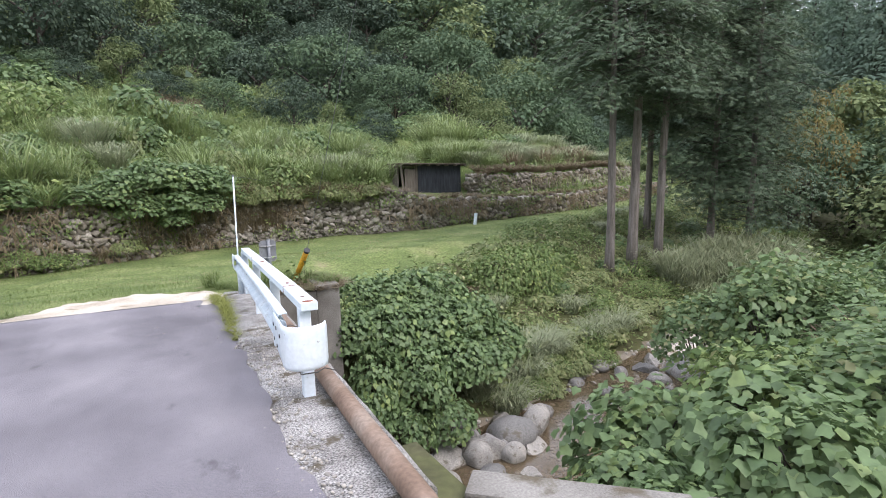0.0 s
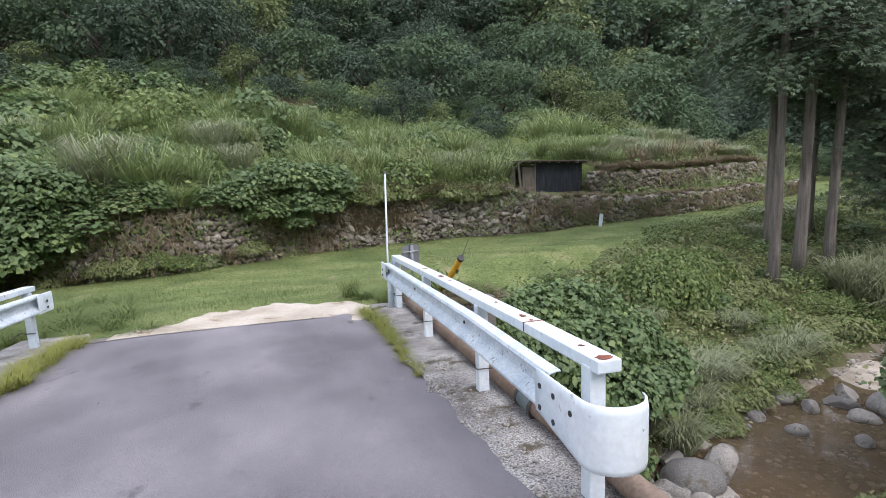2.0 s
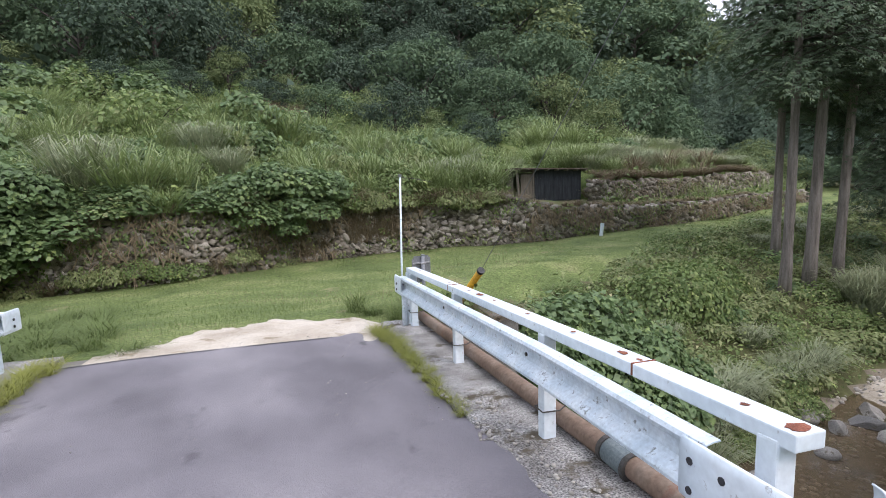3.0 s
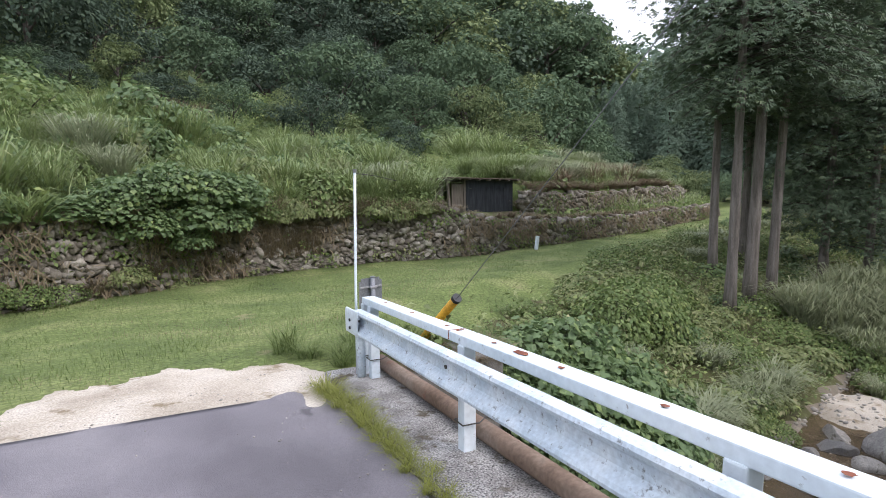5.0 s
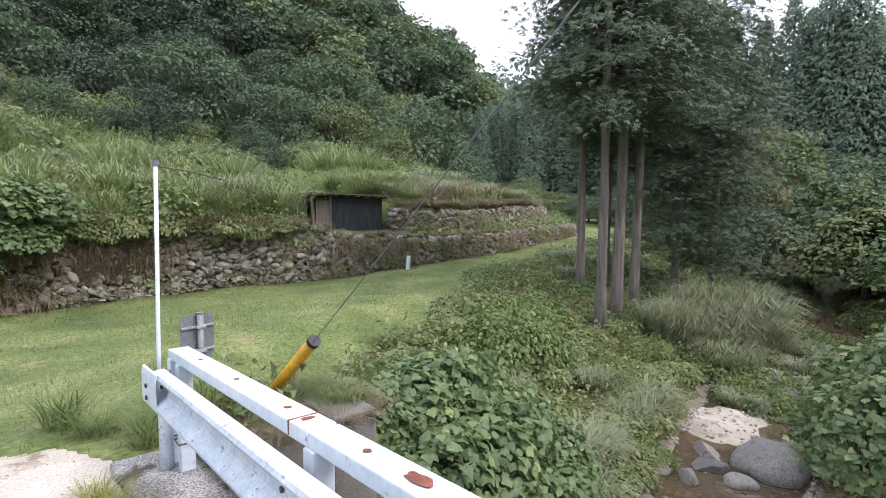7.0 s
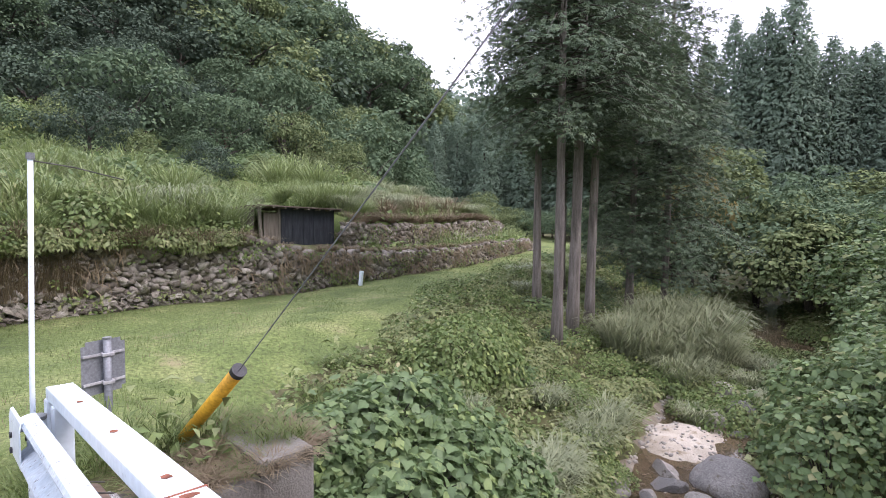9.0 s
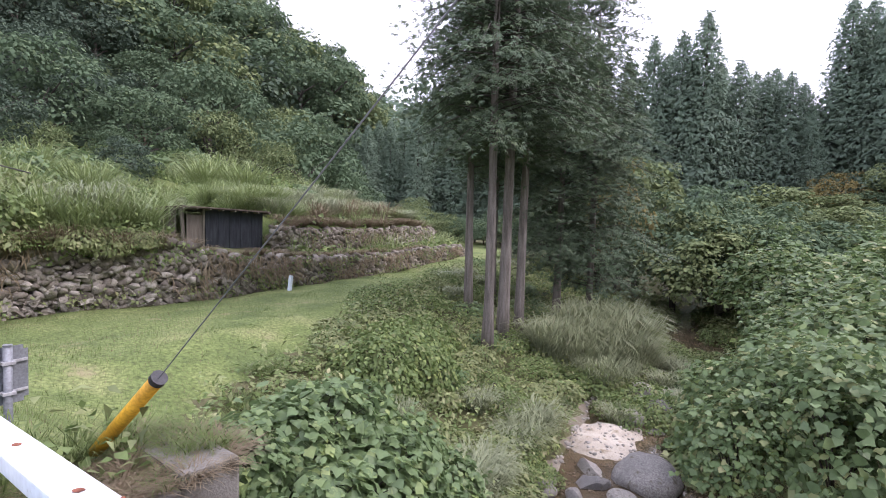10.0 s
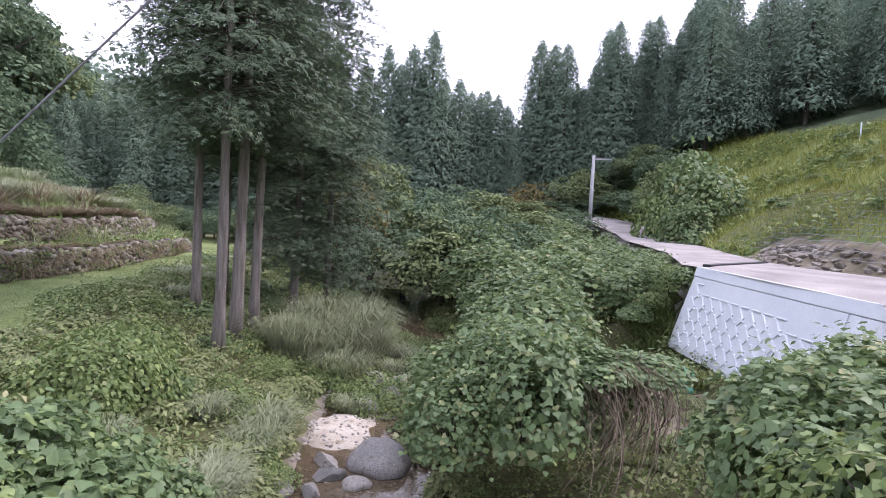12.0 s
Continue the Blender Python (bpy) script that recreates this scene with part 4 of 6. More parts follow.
def limb_mesh(name, seed, mat, h=1.0, rad=0.05, limbs=7):
    r = np.random.default_rng(seed)
    bm = tube([(0, 0, -0.25), (0.02, 0.01, h * 0.5), (0.0, 0.03, h)], [rad * 1.25, rad, rad * 0.6], 8)
    for _ in range(limbs):
        a, z = r.uniform(0, math.tau), r.uniform(0.35, 0.95) * h
        e = Vector((math.cos(a) * r.uniform(0.4, 0.8), math.sin(a) * r.uniform(0.4, 0.8), z + r.uniform(0.2, 0.55)))
        s = Vector((0, 0.02, z))
        tube([s, s.lerp(e, 0.5) + Vector((0, 0, 0.05)), e], [rad * 0.5, rad * 0.35, rad * 0.15], 5, bm, caps=False)
    return to_mesh(name, bm, mat)


def tree_kind(key, name, label, group, crown, trunk):
    ob = thing(name, label, "tree", group=group)
    part("trunk", trunk, None, ob)
    part("crown", crown, None, ob)
    FIRST[key] = ob


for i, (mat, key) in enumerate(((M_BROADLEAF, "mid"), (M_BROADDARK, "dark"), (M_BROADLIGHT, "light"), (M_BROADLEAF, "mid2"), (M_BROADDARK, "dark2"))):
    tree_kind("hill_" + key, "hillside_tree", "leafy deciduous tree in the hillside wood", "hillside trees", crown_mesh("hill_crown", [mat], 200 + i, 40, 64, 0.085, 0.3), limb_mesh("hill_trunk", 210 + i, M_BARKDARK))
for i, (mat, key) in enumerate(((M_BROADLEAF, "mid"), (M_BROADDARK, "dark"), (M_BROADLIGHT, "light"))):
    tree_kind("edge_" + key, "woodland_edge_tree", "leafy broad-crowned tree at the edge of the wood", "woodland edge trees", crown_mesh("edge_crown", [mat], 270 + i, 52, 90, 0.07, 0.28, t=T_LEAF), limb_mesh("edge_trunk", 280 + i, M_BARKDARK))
for i, (mat, key) in enumerate(((M_BROADLEAF, "a"), (M_BROADLIGHT, "b"))):
    tree_kind("creek_" + key, "creekside_tree", "spreading broad-leaved tree overhanging the creek", "creekside trees", crown_mesh("creek_crown", [mat], 230 + i, 62, 90, 0.075, 0.27, t=T_LEAF), limb_mesh("creek_trunk", 240 + i, M_BARKDARK))
tree_kind("autumn_a", "yellowing_tree", "slender tree with yellow-brown leaves", "yellowing trees", crown_mesh("autumn_crown", [M_AUTUMN], 250, 40, 70, 0.07, 0.26, t=T_LEAF), limb_mesh("autumn_trunk", 251, M_BARKDARK))


def cedar_mesh(name, mat, seed, n, leaf):
    """A pointed cedar crown: height 1, foot of the crown at z = 0.12, radius about 0.17."""
    r = np.random.default_rng(seed)
    whorls = 60
    pos, nor, alg, sz = [], [], [], []
    for w_ in range(whorls):
        q = w_ / (whorls - 1)
        z = 0.1 + 0.9 * q
        R = 0.175 * (1 - q) ** 0.62 * r.uniform(0.82, 1.12) + 0.003
        m = int(n * (0.4 + 1.2 * R / 0.17) / whorls)
        a = r.uniform(0, math.tau, m)
        arms = 5 + int(8 * R / 0.17)
        a = np.round(a / math.tau * arms) / arms * math.tau + r.normal(size=m) * 0.16 + q * 40
        u = r.uniform(0.2, 1.08, m) ** 0.6
        x, y = np.cos(a), np.sin(a)
        pos.append(np.stack([x * R * u, y * R * u, z + 0.03 * u ** 2 - 0.03 * u * (1 - q)], 1) + r.normal(size=(m, 3)) * np.array([0.006, 0.006, 0.009]))
        alg.append(np.stack([x, y, np.full(m, 0.35)], 1) + r.normal(size=(m, 3)) * 0.4)
        nor.append(np.stack([x * 0.6, y * 0.6, np.full(m, 0.7)], 1) + r.normal(size=(m, 3)) * 0.35)
        sz.append(leaf * r.uniform(0.6, 1.3, m) * (0.62 + 0.38 * R / 0.17))
    pos, nor, alg, sz = (np.concatenate(q) for q in (pos, nor, alg, sz))
    v, f = scatter(T_NEEDLE, pos, frames(nor, r, alg), sz)
    return join_blocks(name, [(v, f, 0)], [mat])


for i in range(3):
    tree_kind("cedar%d" % i, "cedar_tree", "tall pointed dark-green cedar", "cedar trees", cedar_mesh("cedar_crown", M_CEDAR, 300 + i, 9000, 0.027), to_mesh("cedar_trunk", tube([(0, 0, -0.06), (0, 0, 0.5), (0, 0, 0.97)], [0.016, 0.011, 0.002], 8), M_BARKDARK))


for i in range(2):
    tree_kind("plantation%d" % i, "plantation_cedar", "slim dark cedar in the plantation above the road", "plantation cedars", cedar_mesh("plantation_crown", M_CEDAR, 310 + i, 4200, 0.034), to_mesh("plantation_trunk", tube([(0, 0, -0.06), (0, 0, 0.5), (0, 0, 0.97)], [0.016, 0.011, 0.002], 6), M_BARKDARK))


# ---- the tall cypresses by the creek ----
def cypress(x, y, h, bare, rad, lean, seed, n, R, label, z=None, low=0.0):
    r = np.random.default_rng(seed)
    z0 = g(x, y) if z is None else z
    ob = thing("cypress_tree", label, "tree", (x, y, z0), group="tall cypresses")
    lx, ly = lean
    pts, rr = [], []
    for u in np.linspace(0, 1, 12):
        pts.append((lx * u * h + 0.03 * math.sin(u * 9 + seed), ly * u * h + 0.03 * math.cos(u * 7 + seed), -0.3 + u * (h + 0.3)))
        rr.append(rad * (1.0 - 0.82 * u) + (0.05 if u == 0 else 0))
    part("trunk", tube(pts, rr, 14), M_BARK, ob, "straight grey-brown bare trunk", smooth=True)
    bm = bmesh.new()
    pos, alg, nor = [], [], []
    z = bare
    while z < h - 0.2:
        u = (z - bare) / (h - bare)
        prof = (min(1, 0.55 + u * 3.0)) * (1 - u) ** 0.6
        for _ in range(3 if u < 0.85 else 2):
            a = r.uniform(0, math.tau)
            ln = R * prof * r.uniform(0.6, 1.15) + 0.15
            c = Vector((lx * z, ly * z, z))
            dr = Vector((math.cos(a), math.sin(a), 0))
            tip = c + dr * ln + Vector((0, 0, -0.18 * ln + r.uniform(-0.15, 0.25)))
            mid = c + dr * ln * 0.5 + Vector((0, 0, 0.10 * ln))
            tube([c, mid, tip], [0.022, 0.014, 0.005], 4, bm, caps=False)
            m = max(14, int(2.7 * n * ln))
            u_ = r.uniform(0.15, 1.0, m) ** 0.8
            base = np.where(u_[:, None] < 0.5, np.array(c) + (np.array(mid) - np.array(c)) * (u_[:, None] * 2), np.array(mid) + (np.array(tip) - np.array(mid)) * (u_[:, None] * 2 - 1))
            side = r.normal(size=(m, 1)) * 0.26 * (0.4 + ln / 2.5)
            base = base + side * np.array([-dr.y, dr.x, 0]) + np.stack([np.zeros(m), np.zeros(m), -np.abs(side[:, 0]) * 0.35 + r.normal(size=m) * 0.07], 1)
            pos.append(base)
            alg.append(np.array(dr) + side * 2 * np.array([-dr.y, dr.x, 0]) + r.normal(size=(m, 3)) * 0.35 + np.array([0, 0, -0.45]))
            nor.append(np.tile([0, 0, 1.0], (m, 1)) + np.array(dr) * 0.3 + r.normal(size=(m, 3)) * 0.4)
        z += 0.2 if u < 0.6 else 0.26
    part("branch_frame", bm, M_BARKDARK, ob)
    pos, alg, nor = (np.concatenate(q) for q in (pos, alg, nor))
    v, f = scatter(T_SPRAY, pos, frames(nor, r, alg), r.uniform(0.085, 0.21, len(pos)))
    part("crown", join_blocks("crown", [(v, f, 0)], [M_HINOKI]), None, ob, "dark green flat scaly sprays")
    return ob


CYP = "tall cypress with bare grey trunk and dark crown"
cypress(14.45, 15.5, 17, 6.4, 0.175, (0.006, 0.004), 1, 15, 4.1, CYP)
cypress(15.95, 15.9, 18, 6.6, 0.21, (0.016, -0.01), 2, 14, 3.7, CYP)
cypress(17.95, 16.4, 17, 6.0, 0.185, (0.018, -0.012), 3, 14, 3.5, CYP)
cypress(16.68, 17.72, 16.5, 5.2, 0.16, (0.0, 0.01), 4, 14, 2.3, CYP)
cypress(19.7, 18.6, 17.5, 4.6, 0.16, (0.01, 0.0), 5, 14, 3.4, "tall cypress standing behind the front trunks")
cypress(21.2, 16.4, 18, 2.8, 0.17, (0.0, 0.0), 6, 15, 3.7, "cypress with a low shaded crown")
cypress(22.6, 15.6, 17.5, 1.8, 0.16, (0.0, 0.0), 7, 15, 3.5, "cypress with a low shaded crown")

# ---- wooded hillside ----
def spread(count, tries, sampler, gap):
    out = []
    for _ in range(tries):
        x, y = sampler()
        gp_ = gap(x, y)
        if all((x - a) ** 2 + (y - b) ** 2 > gp_ * gp_ for a, b in out):
            out.append((x, y))
            if len(out) >= count:
                break
    return out


def sample_hill():
    a, r = radians(rng.uniform(-46, 46)), 34 + 105 * rng.random() ** 0.8
    return EYE0[0] + r * math.sin(a), EYE0[1] + r * math.cos(a)


def in_wood(x, y):
    ex, ey = x - EYE0[0], y - EYE0[1]
    lim = float(hill_foot(math.degrees(math.atan2(ex, ey)))) - 7
    return zone(np.array(x), np.array(y)) == 2 and math.hypot(ex, ey) > min(lim, 52) + 3 * math.sin(x * 0.3)


spots = [p for p in spread(330, 9000, sample_hill, lambda x, y: 3.4 + 0.024 * math.hypot(x, y)) if in_wood(*p)]
for x, y in spots[:240]:
    r_ = math.hypot(x, y)
    s = rng.uniform(2.8, 4.3) * (1 + r_ / 260)
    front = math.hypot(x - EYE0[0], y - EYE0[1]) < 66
    # the hill's brighter and darker sides are put into leaf colour, by bearing
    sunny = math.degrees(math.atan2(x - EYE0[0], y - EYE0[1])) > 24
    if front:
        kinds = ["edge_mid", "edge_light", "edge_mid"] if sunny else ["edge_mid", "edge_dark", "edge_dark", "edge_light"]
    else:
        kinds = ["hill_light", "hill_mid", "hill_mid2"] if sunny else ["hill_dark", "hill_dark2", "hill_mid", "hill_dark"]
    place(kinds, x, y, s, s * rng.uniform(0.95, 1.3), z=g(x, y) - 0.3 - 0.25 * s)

# farther woods, too many to count
def woods(name, label, n, az0, az1, r0, r1, s0, s1, per, leaf, mats, seed):
    r = np.random.default_rng(seed)
    a, q = np.radians(r.uniform(az0, az1, n)), np.sqrt(r.uniform(r0 ** 2, r1 ** 2, n))
    x, y = EYE0[0] + q * np.sin(a), EYE0[1] + q * np.cos(a)
    ok = zone(x, y) == 2
    x, y = x[ok], y[ok]
    z = height(x, y)
    s = r.uniform(s0, s1, len(x))
    blocks = []
    for k_ in range(len(mats)):
        sel = np.arange(len(x)) % len(mats) == k_
        c = np.stack([x[sel], y[sel], z[sel] + s[sel] * 0.9], 1)
        e = unit(r.normal(size=(len(c) * per, 3)) + np.array([0, 0, 0.5]))
        sc = np.repeat(s[sel], per)[:, None]
        pos = np.repeat(c, per, 0) + e * sc * r.uniform(0.7, 1.05, (len(e), 1)) * np.array([1, 1, 0.9])
        nor = unit(e + np.array([0, 0, 0.5]) + r.normal(size=e.shape) * 0.4)
        v, f = scatter(T_WIDE, pos, frames(nor, r), leaf * r.uniform(0.6, 1.3, len(e)))
        blocks.append((v, f, k_))
    return tagged(new(name, join_blocks(name, blocks, mats)), label, "woods", kind="stuff")


woods("hillside_woods", "dense mixed woods covering the upper hillside", 1350, -48, 50, 70, 190, 3.0, 5.6, 150, 0.62, [M_BROADLEAF, M_BROADDARK, M_BROADLIGHT], 41)
woods("cedar_woods", "dark cedar plantation high on the slope above the road", 120, 97, 130, 105, 150, 3.0, 5.0, 120, 1.0, [M_CEDAR, M_BROADLEAF], 43)
woods("far_woods", "distant wooded ridges closing the valley", 520, 30, 130, 200, 360, 6, 10, 45, 3.0, [M_BROADDARK, M_CEDAR], 42)

# ---- cedars ----
def polar(az, r):
    return EYE0[0] + r * math.sin(radians(az)), EYE0[1] + r * math.cos(radians(az))


# bearing, distance, rise of the top above eye level in degrees
for az, r_, el in ((71.2, 70, 15.0), (73.3, 70, 16.8), (74.6, 76, 15.2), (75.8, 70, 16.9), (76.7, 78, 14.8), (77.8, 70, 18.3), (79.2, 78, 14.0), (80.7, 72, 14.2), (81.9, 76, 13.2), (82.8, 74, 13.0), (83.5, 78, 13.4), (84.6, 74, 12.9), (85.7, 78, 12.0), (86.4, 72, 9.8), (87.6, 88, 9.5),
                   (88.7, 78, 18.0), (89.4, 84, 15.5), (90.1, 80, 17.7), (91.3, 76, 17.7), (92.4, 82, 14.2), (93.0, 76, 14.0), (94.1, 74, 15.8), (95.2, 78, 19.0), (96.1, 74, 19.6), (97.3, 82, 16.8), (98.1, 76, 16.5), (98.8, 80, 19.6), (99.7, 78, 19.9), (100.8, 74, 17.6), (101.6, 82, 18.6), (102.4, 76, 20.2), (103.2, 80, 21.4), (104.4, 74, 22.5), (105.6, 80, 24),
                   (78.6, 86, 13.4), (90.8, 92, 15.2), (96.8, 90, 17), (41.5, 84, 8), (43, 78, 8.5), (44.2, 86, 9), (45.3, 76, 9), (46.4, 84, 9.4), (47.6, 78, 9.6), (49, 82, 9.8), (50.4, 76, 10.4), (52, 84, 11), (54, 78, 12), (56, 84, 12.5), (58.5, 78, 13.4), (61, 74, 14), (63.5, 80, 14.5), (66, 74, 15), (68.7, 70, 15)):
    x, y = polar(az, r_)
    h = (1.17 + r_ * math.tan(radians(el)) - g(x, y)) / 0.99
    wide = 1.12 * min(h, 21)
    place(["cedar0", "cedar1", "cedar2"], x, y, wide, h, z=g(x, y) - 0.2, exact=True)

for x, y in spread(62, 2500, lambda: polar(rng.uniform(103, 128), rng.uniform(66, 108)), lambda x, y: 4.2):
    h = rng.uniform(12, 18)
    place(["plantation0", "plantation1"], x, y, h * 1.05, h, z=g(x, y) - 0.2)

# ---- broad-leaved trees and bushes along the creek ----
for az, r_, s, sz, k in ((76, 33, 3.8, 4.2, "creek_a"), (80, 31, 3.4, 3.4, "creek_b"), (84.5, 34, 3.4, 3.0, "creek_a"), (72.5, 36, 4.0, 4.8, "creek_b"), (79, 41, 4.4, 4.6, "creek_a"), (88.5, 41, 3.4, 2.8, "creek_b"), (69, 31, 2.6, 3.0, "creek_a"), (83, 46, 4.4, 4.0, "creek_b"),
                         (92.5, 50, 3.0, 2.0, "creek_a"), (89, 58, 3.6, 2.4, "creek_b"), (70.6, 31, 1.6, 4.6, "autumn_a"), (88.5, 68, 3, 3, "autumn_a"), (96.5, 70, 2.8, 2.6, "creek_a"), (99, 68, 3.2, 3.0, "creek_b"), (64, 33, 2.4, 2.6, "creek_a"), (94, 66, 3.6, 3, "creek_b"), (101, 62, 3, 2.5, "creek_a")):
    x, y = polar(az, r_)
    place([k], x, y, s, sz, z=g(x, y) - 0.5)
for az, r_, s, top, k in ((102.9, 46, 3.3, 8.3, "bigvine"), (100.6, 49, 2.6, 7.0, "creek_b"), (105.2, 44, 2.6, 6.6, "bigvine"), (101.2, 44, 2.2, 4.6, "weed"), (99.2, 56, 2.6, 5.6, "creek_a"), (103.6, 41, 2.0, 4.2, "bigvine"), (97.6, 62, 3.0, 6.2, "creek_a"), (95.2, 66, 3.2, 6.4, "creek_b"), (92.6, 64, 3.0, 5.2, "creek_a")):
    x, y = polar(az, r_)
    z0 = g(x, y) - 0.2
    place([n_ for n_ in FIRST if n_.startswith(k)], x, y, s, (top - z0) / (1.85 if k.startswith("creek") else 0.85), z=z0)

# near bank: big vine mounds, by the height of their tops
for x, y, s, h, top in ((3.2, 3.3, 0.7, 0.9, -0.75), (4.0, 3.9, 0.8, 1.0, -0.6), (4.6, 2.9, 0.95, 1.2, -0.1), (5.4, 3.6, 1.0, 1.3, -0.3), (5.6, 2.2, 1.1, 1.3, 0.1), (3.6, 2.2, 0.8, 0.9, -0.05), (6.8, 2.9, 1.25, 1.6, 0.0), (6.6, 3.8, 0.95, 1.4, -0.4),
                        (7.8, 3.7, 1.1, 1.6, -0.2), (8.4, 2.4, 1.3, 1.8, 0.1), (9.4, 2.6, 1.0, 1.4, -0.3), (10.3, 1.3, 1.1, 1.6, -0.2), (4.9, 4.6, 0.7, 0.9, -1.2), (2.6, 2.4, 0.5, 0.6, -0.45), (6.3, 5.3, 0.6, 0.9, -1.9),
                        (10.3, 6.7, 1.4, 2.2, -0.45), (11.2, 5.9, 1.2, 2.0, -0.6), (10.0, 8.0, 1.1, 1.6, -1.3), (11.8, 7.4, 1.4, 2.1, -0.6), (12.8, 8.4, 1.2, 1.6, -1.3), (13.2, 6.6, 1.3, 2.0, -0.7), (14.6, 7.7, 1.5, 2.0, -1.0), (16.5, 6.3, 1.8, 2.4, -0.2),
                        (17.9, 7.9, 1.5, 2.0, -0.8), (19.6, 6.2, 2.0, 2.6, 0.2), (21.4, 8.1, 1.7, 2.3, -0.3), (22.5, 5.0, 2.0, 2.4, 0.4), (23.5, 7.6, 2.2, 2.7, 0.4), (26, 6, 2.4, 2.8, 0.7), (27, 9.2, 2.3, 2.8, 0.5), (30, 6.2, 2.6, 2.8, 0.9), (31, 9.8, 2.6, 3.0, 1.0),
                        (34.5, 5.5, 2.8, 2.8, 1.3), (35, 10.5, 3.0, 3.2, 1.5), (40, 6, 3.2, 3.0, 1.8), (41, 11.5, 3.2, 3.4, 2.0), (24.5, 3.4, 1.6, 1.6, 0.4), (28, 3.0, 1.7, 1.5, 0.6), (21.2, 3.5, 1.2, 1.6, 0.2), (45, 5, 3.0, 2.4, 2.2)):
    place(BIGVINE if s > 1.05 else KUDZU if rng.random() < 0.8 else WEED, x, y, s, h, z=top - 0.85 * h)
for x, y, s, h in ((2.3, 3.4, 0.45, 0.4), (3.2, 4.4, 0.6, 0.5), (4.4, 5.7, 0.6, 0.5), (2.9, 5.2, 0.45, 0.4), (15.6, 11.2, 0.9, 0.9), (16.3, 10.8, 0.9, 0.9), (17.0, 11.6, 1.0, 1.0), (15.9, 12.0, 0.8, 0.8)):
    place(WEED, x, y, s, h)
for x, y in ((2.3, 3.6), (2.9, 4.0), (2.1, 4.4), (3.5, 4.9), (1.9, 3.0), (2.6, 4.9), (3.2, 5.6), (2.2, 5.5), (4.0, 6.0), (3.0, 6.4), (1.8, 3.9)):
    place(PALE + WEED, x, y, rng.uniform(0.4, 0.6), rng.uniform(0.3, 0.5))


def tangle_mesh(name, seed, count, wide, deep, tall):
    """Slack dry stems hanging from a ragged top edge, crossing one another."""
    r = np.random.default_rng(seed)
    bm = bmesh.new()
    for _ in range(count):
        x, y = r.uniform(-wide, wide), r.uniform(-deep, deep)
        top, low = tall * r.uniform(0.6, 1.05), tall * r.uniform(-0.1, 0.5)
        dx, dy, rad = r.normal() * 0.7, r.normal() * 0.3, r.uniform(0.003, 0.01)
        pts = [(x + dx * u + 0.12 * math.sin(u * 5 + x * 9), y + dy * u - 0.2 * math.sin(u * 3.1), top + (low - top) * u ** 1.3) for u in (0, 0.25, 0.5, 0.75, 1)]
        tube(pts, rad, 4, bm, caps=False)
    return to_mesh(name, bm, M_TWIG)


FIRST["twig0"] = plant("dead_vines", "hanging tangle of dry brown vine stems in a hollow", "dead vines", "dead vines", tangle_mesh("dry_stems", 37, 64, 0.8, 0.4, 1.5), None, "dry_stem")
for az, r_, z in ((96.0, 10.2, -2.75), (98.6, 10.4, -2.6), (100.6, 10.8, -2.5)):
    x, y = polar(az, r_)
    place(["twig0"], x, y, 0.95, 1.0, z=z, turn=95 - az)
for az, r_, s, top in ((95.5, 10.6, 0.75, -1.0), (98, 10.9, 0.75, -0.95), (100.5, 11.2, 0.8, -0.95), (97, 11.4, 0.9, -1.5), (100, 11.7, 0.9, -1.6)):
    x, y = polar(az, r_)
    place(KUDZU + WEED, x, y, s, s * 0.7, z=top - 0.6 * s)

# far bank: vine by the abutment, then mixed weeds
for x, y, s, h, top in ((3.2, 11.4, 0.65, 0.9, -0.75), (4.0, 11.7, 0.85, 1.1, -0.75), (4.9, 12.0, 0.95, 1.1, -0.9), (5.7, 12.4, 0.9, 1.0, -1.15), (2.9, 10.6, 0.55, 1.0, -1.15), (3.7, 10.8, 0.8, 1.2, -1.2), (4.6, 11.1, 0.9, 1.2, -1.3), (5.5, 11.5, 0.9, 1.1, -1.5), (6.4, 12.0, 0.85, 1.0, -1.7),
                        (3.2, 10.0, 0.6, 1.1, -2.0), (4.1, 10.1, 0.75, 1.1, -2.1), (5.1, 10.5, 0.8, 1.0, -2.2), (6.1, 11.0, 0.8, 1.0, -2.4), (7.1, 11.7, 0.8, 0.9, -2.4), (3.6, 9.6, 0.55, 1.0, -3.0), (4.6, 9.7, 0.6, 0.9, -3.1), (2.8, 9.6, 0.5, 1.2, -2.6)):
    place(KUDZU, x, y, s, h, z=top - 0.85 * h)


def bank_spot():
    x = rng.uniform(2.8, 30)
    return x, ip(x, CREEK) + rng.uniform(2.2, 10.5)


for x, y in spread(175, 4000, bank_spot, lambda x, y: 0.62 + 0.018 * x):
    if zone(np.array(x), np.array(y)) != 0 or (x < 7.4 and y < 12.9) or (x < 8.2 and y > 13.3):
        continue
    f = 0.52 + 0.012 * x
    place((WEED + PALE + PALE if rng.random() < 0.8 else KUDZU + GREY), x, y, f * rng.uniform(0.8, 1.25), f * rng.uniform(0.6, 1.1))
for x, y in spread(60, 900, lambda: (rng.uniform(2.4, 9.5), rng.uniform(12.2, 17.5)), lambda x, y: 0.5):
    if zone(np.array(x), np.array(y)) == 0:
        place(GREEN + PALE if rng.random() < 0.7 else WEED, x, y, rng.uniform(0.35, 0.6), rng.uniform(0.2, 0.4))
for x, y, s in ((9.0, 14.9, 1.0), (9.9, 15.3, 1.15), (10.6, 14.7, 1.0), (11.2, 15.6, 1.0), (12.3, 16.2, 1.0)):
    place(WEED, x, y, s, s * 1.35)
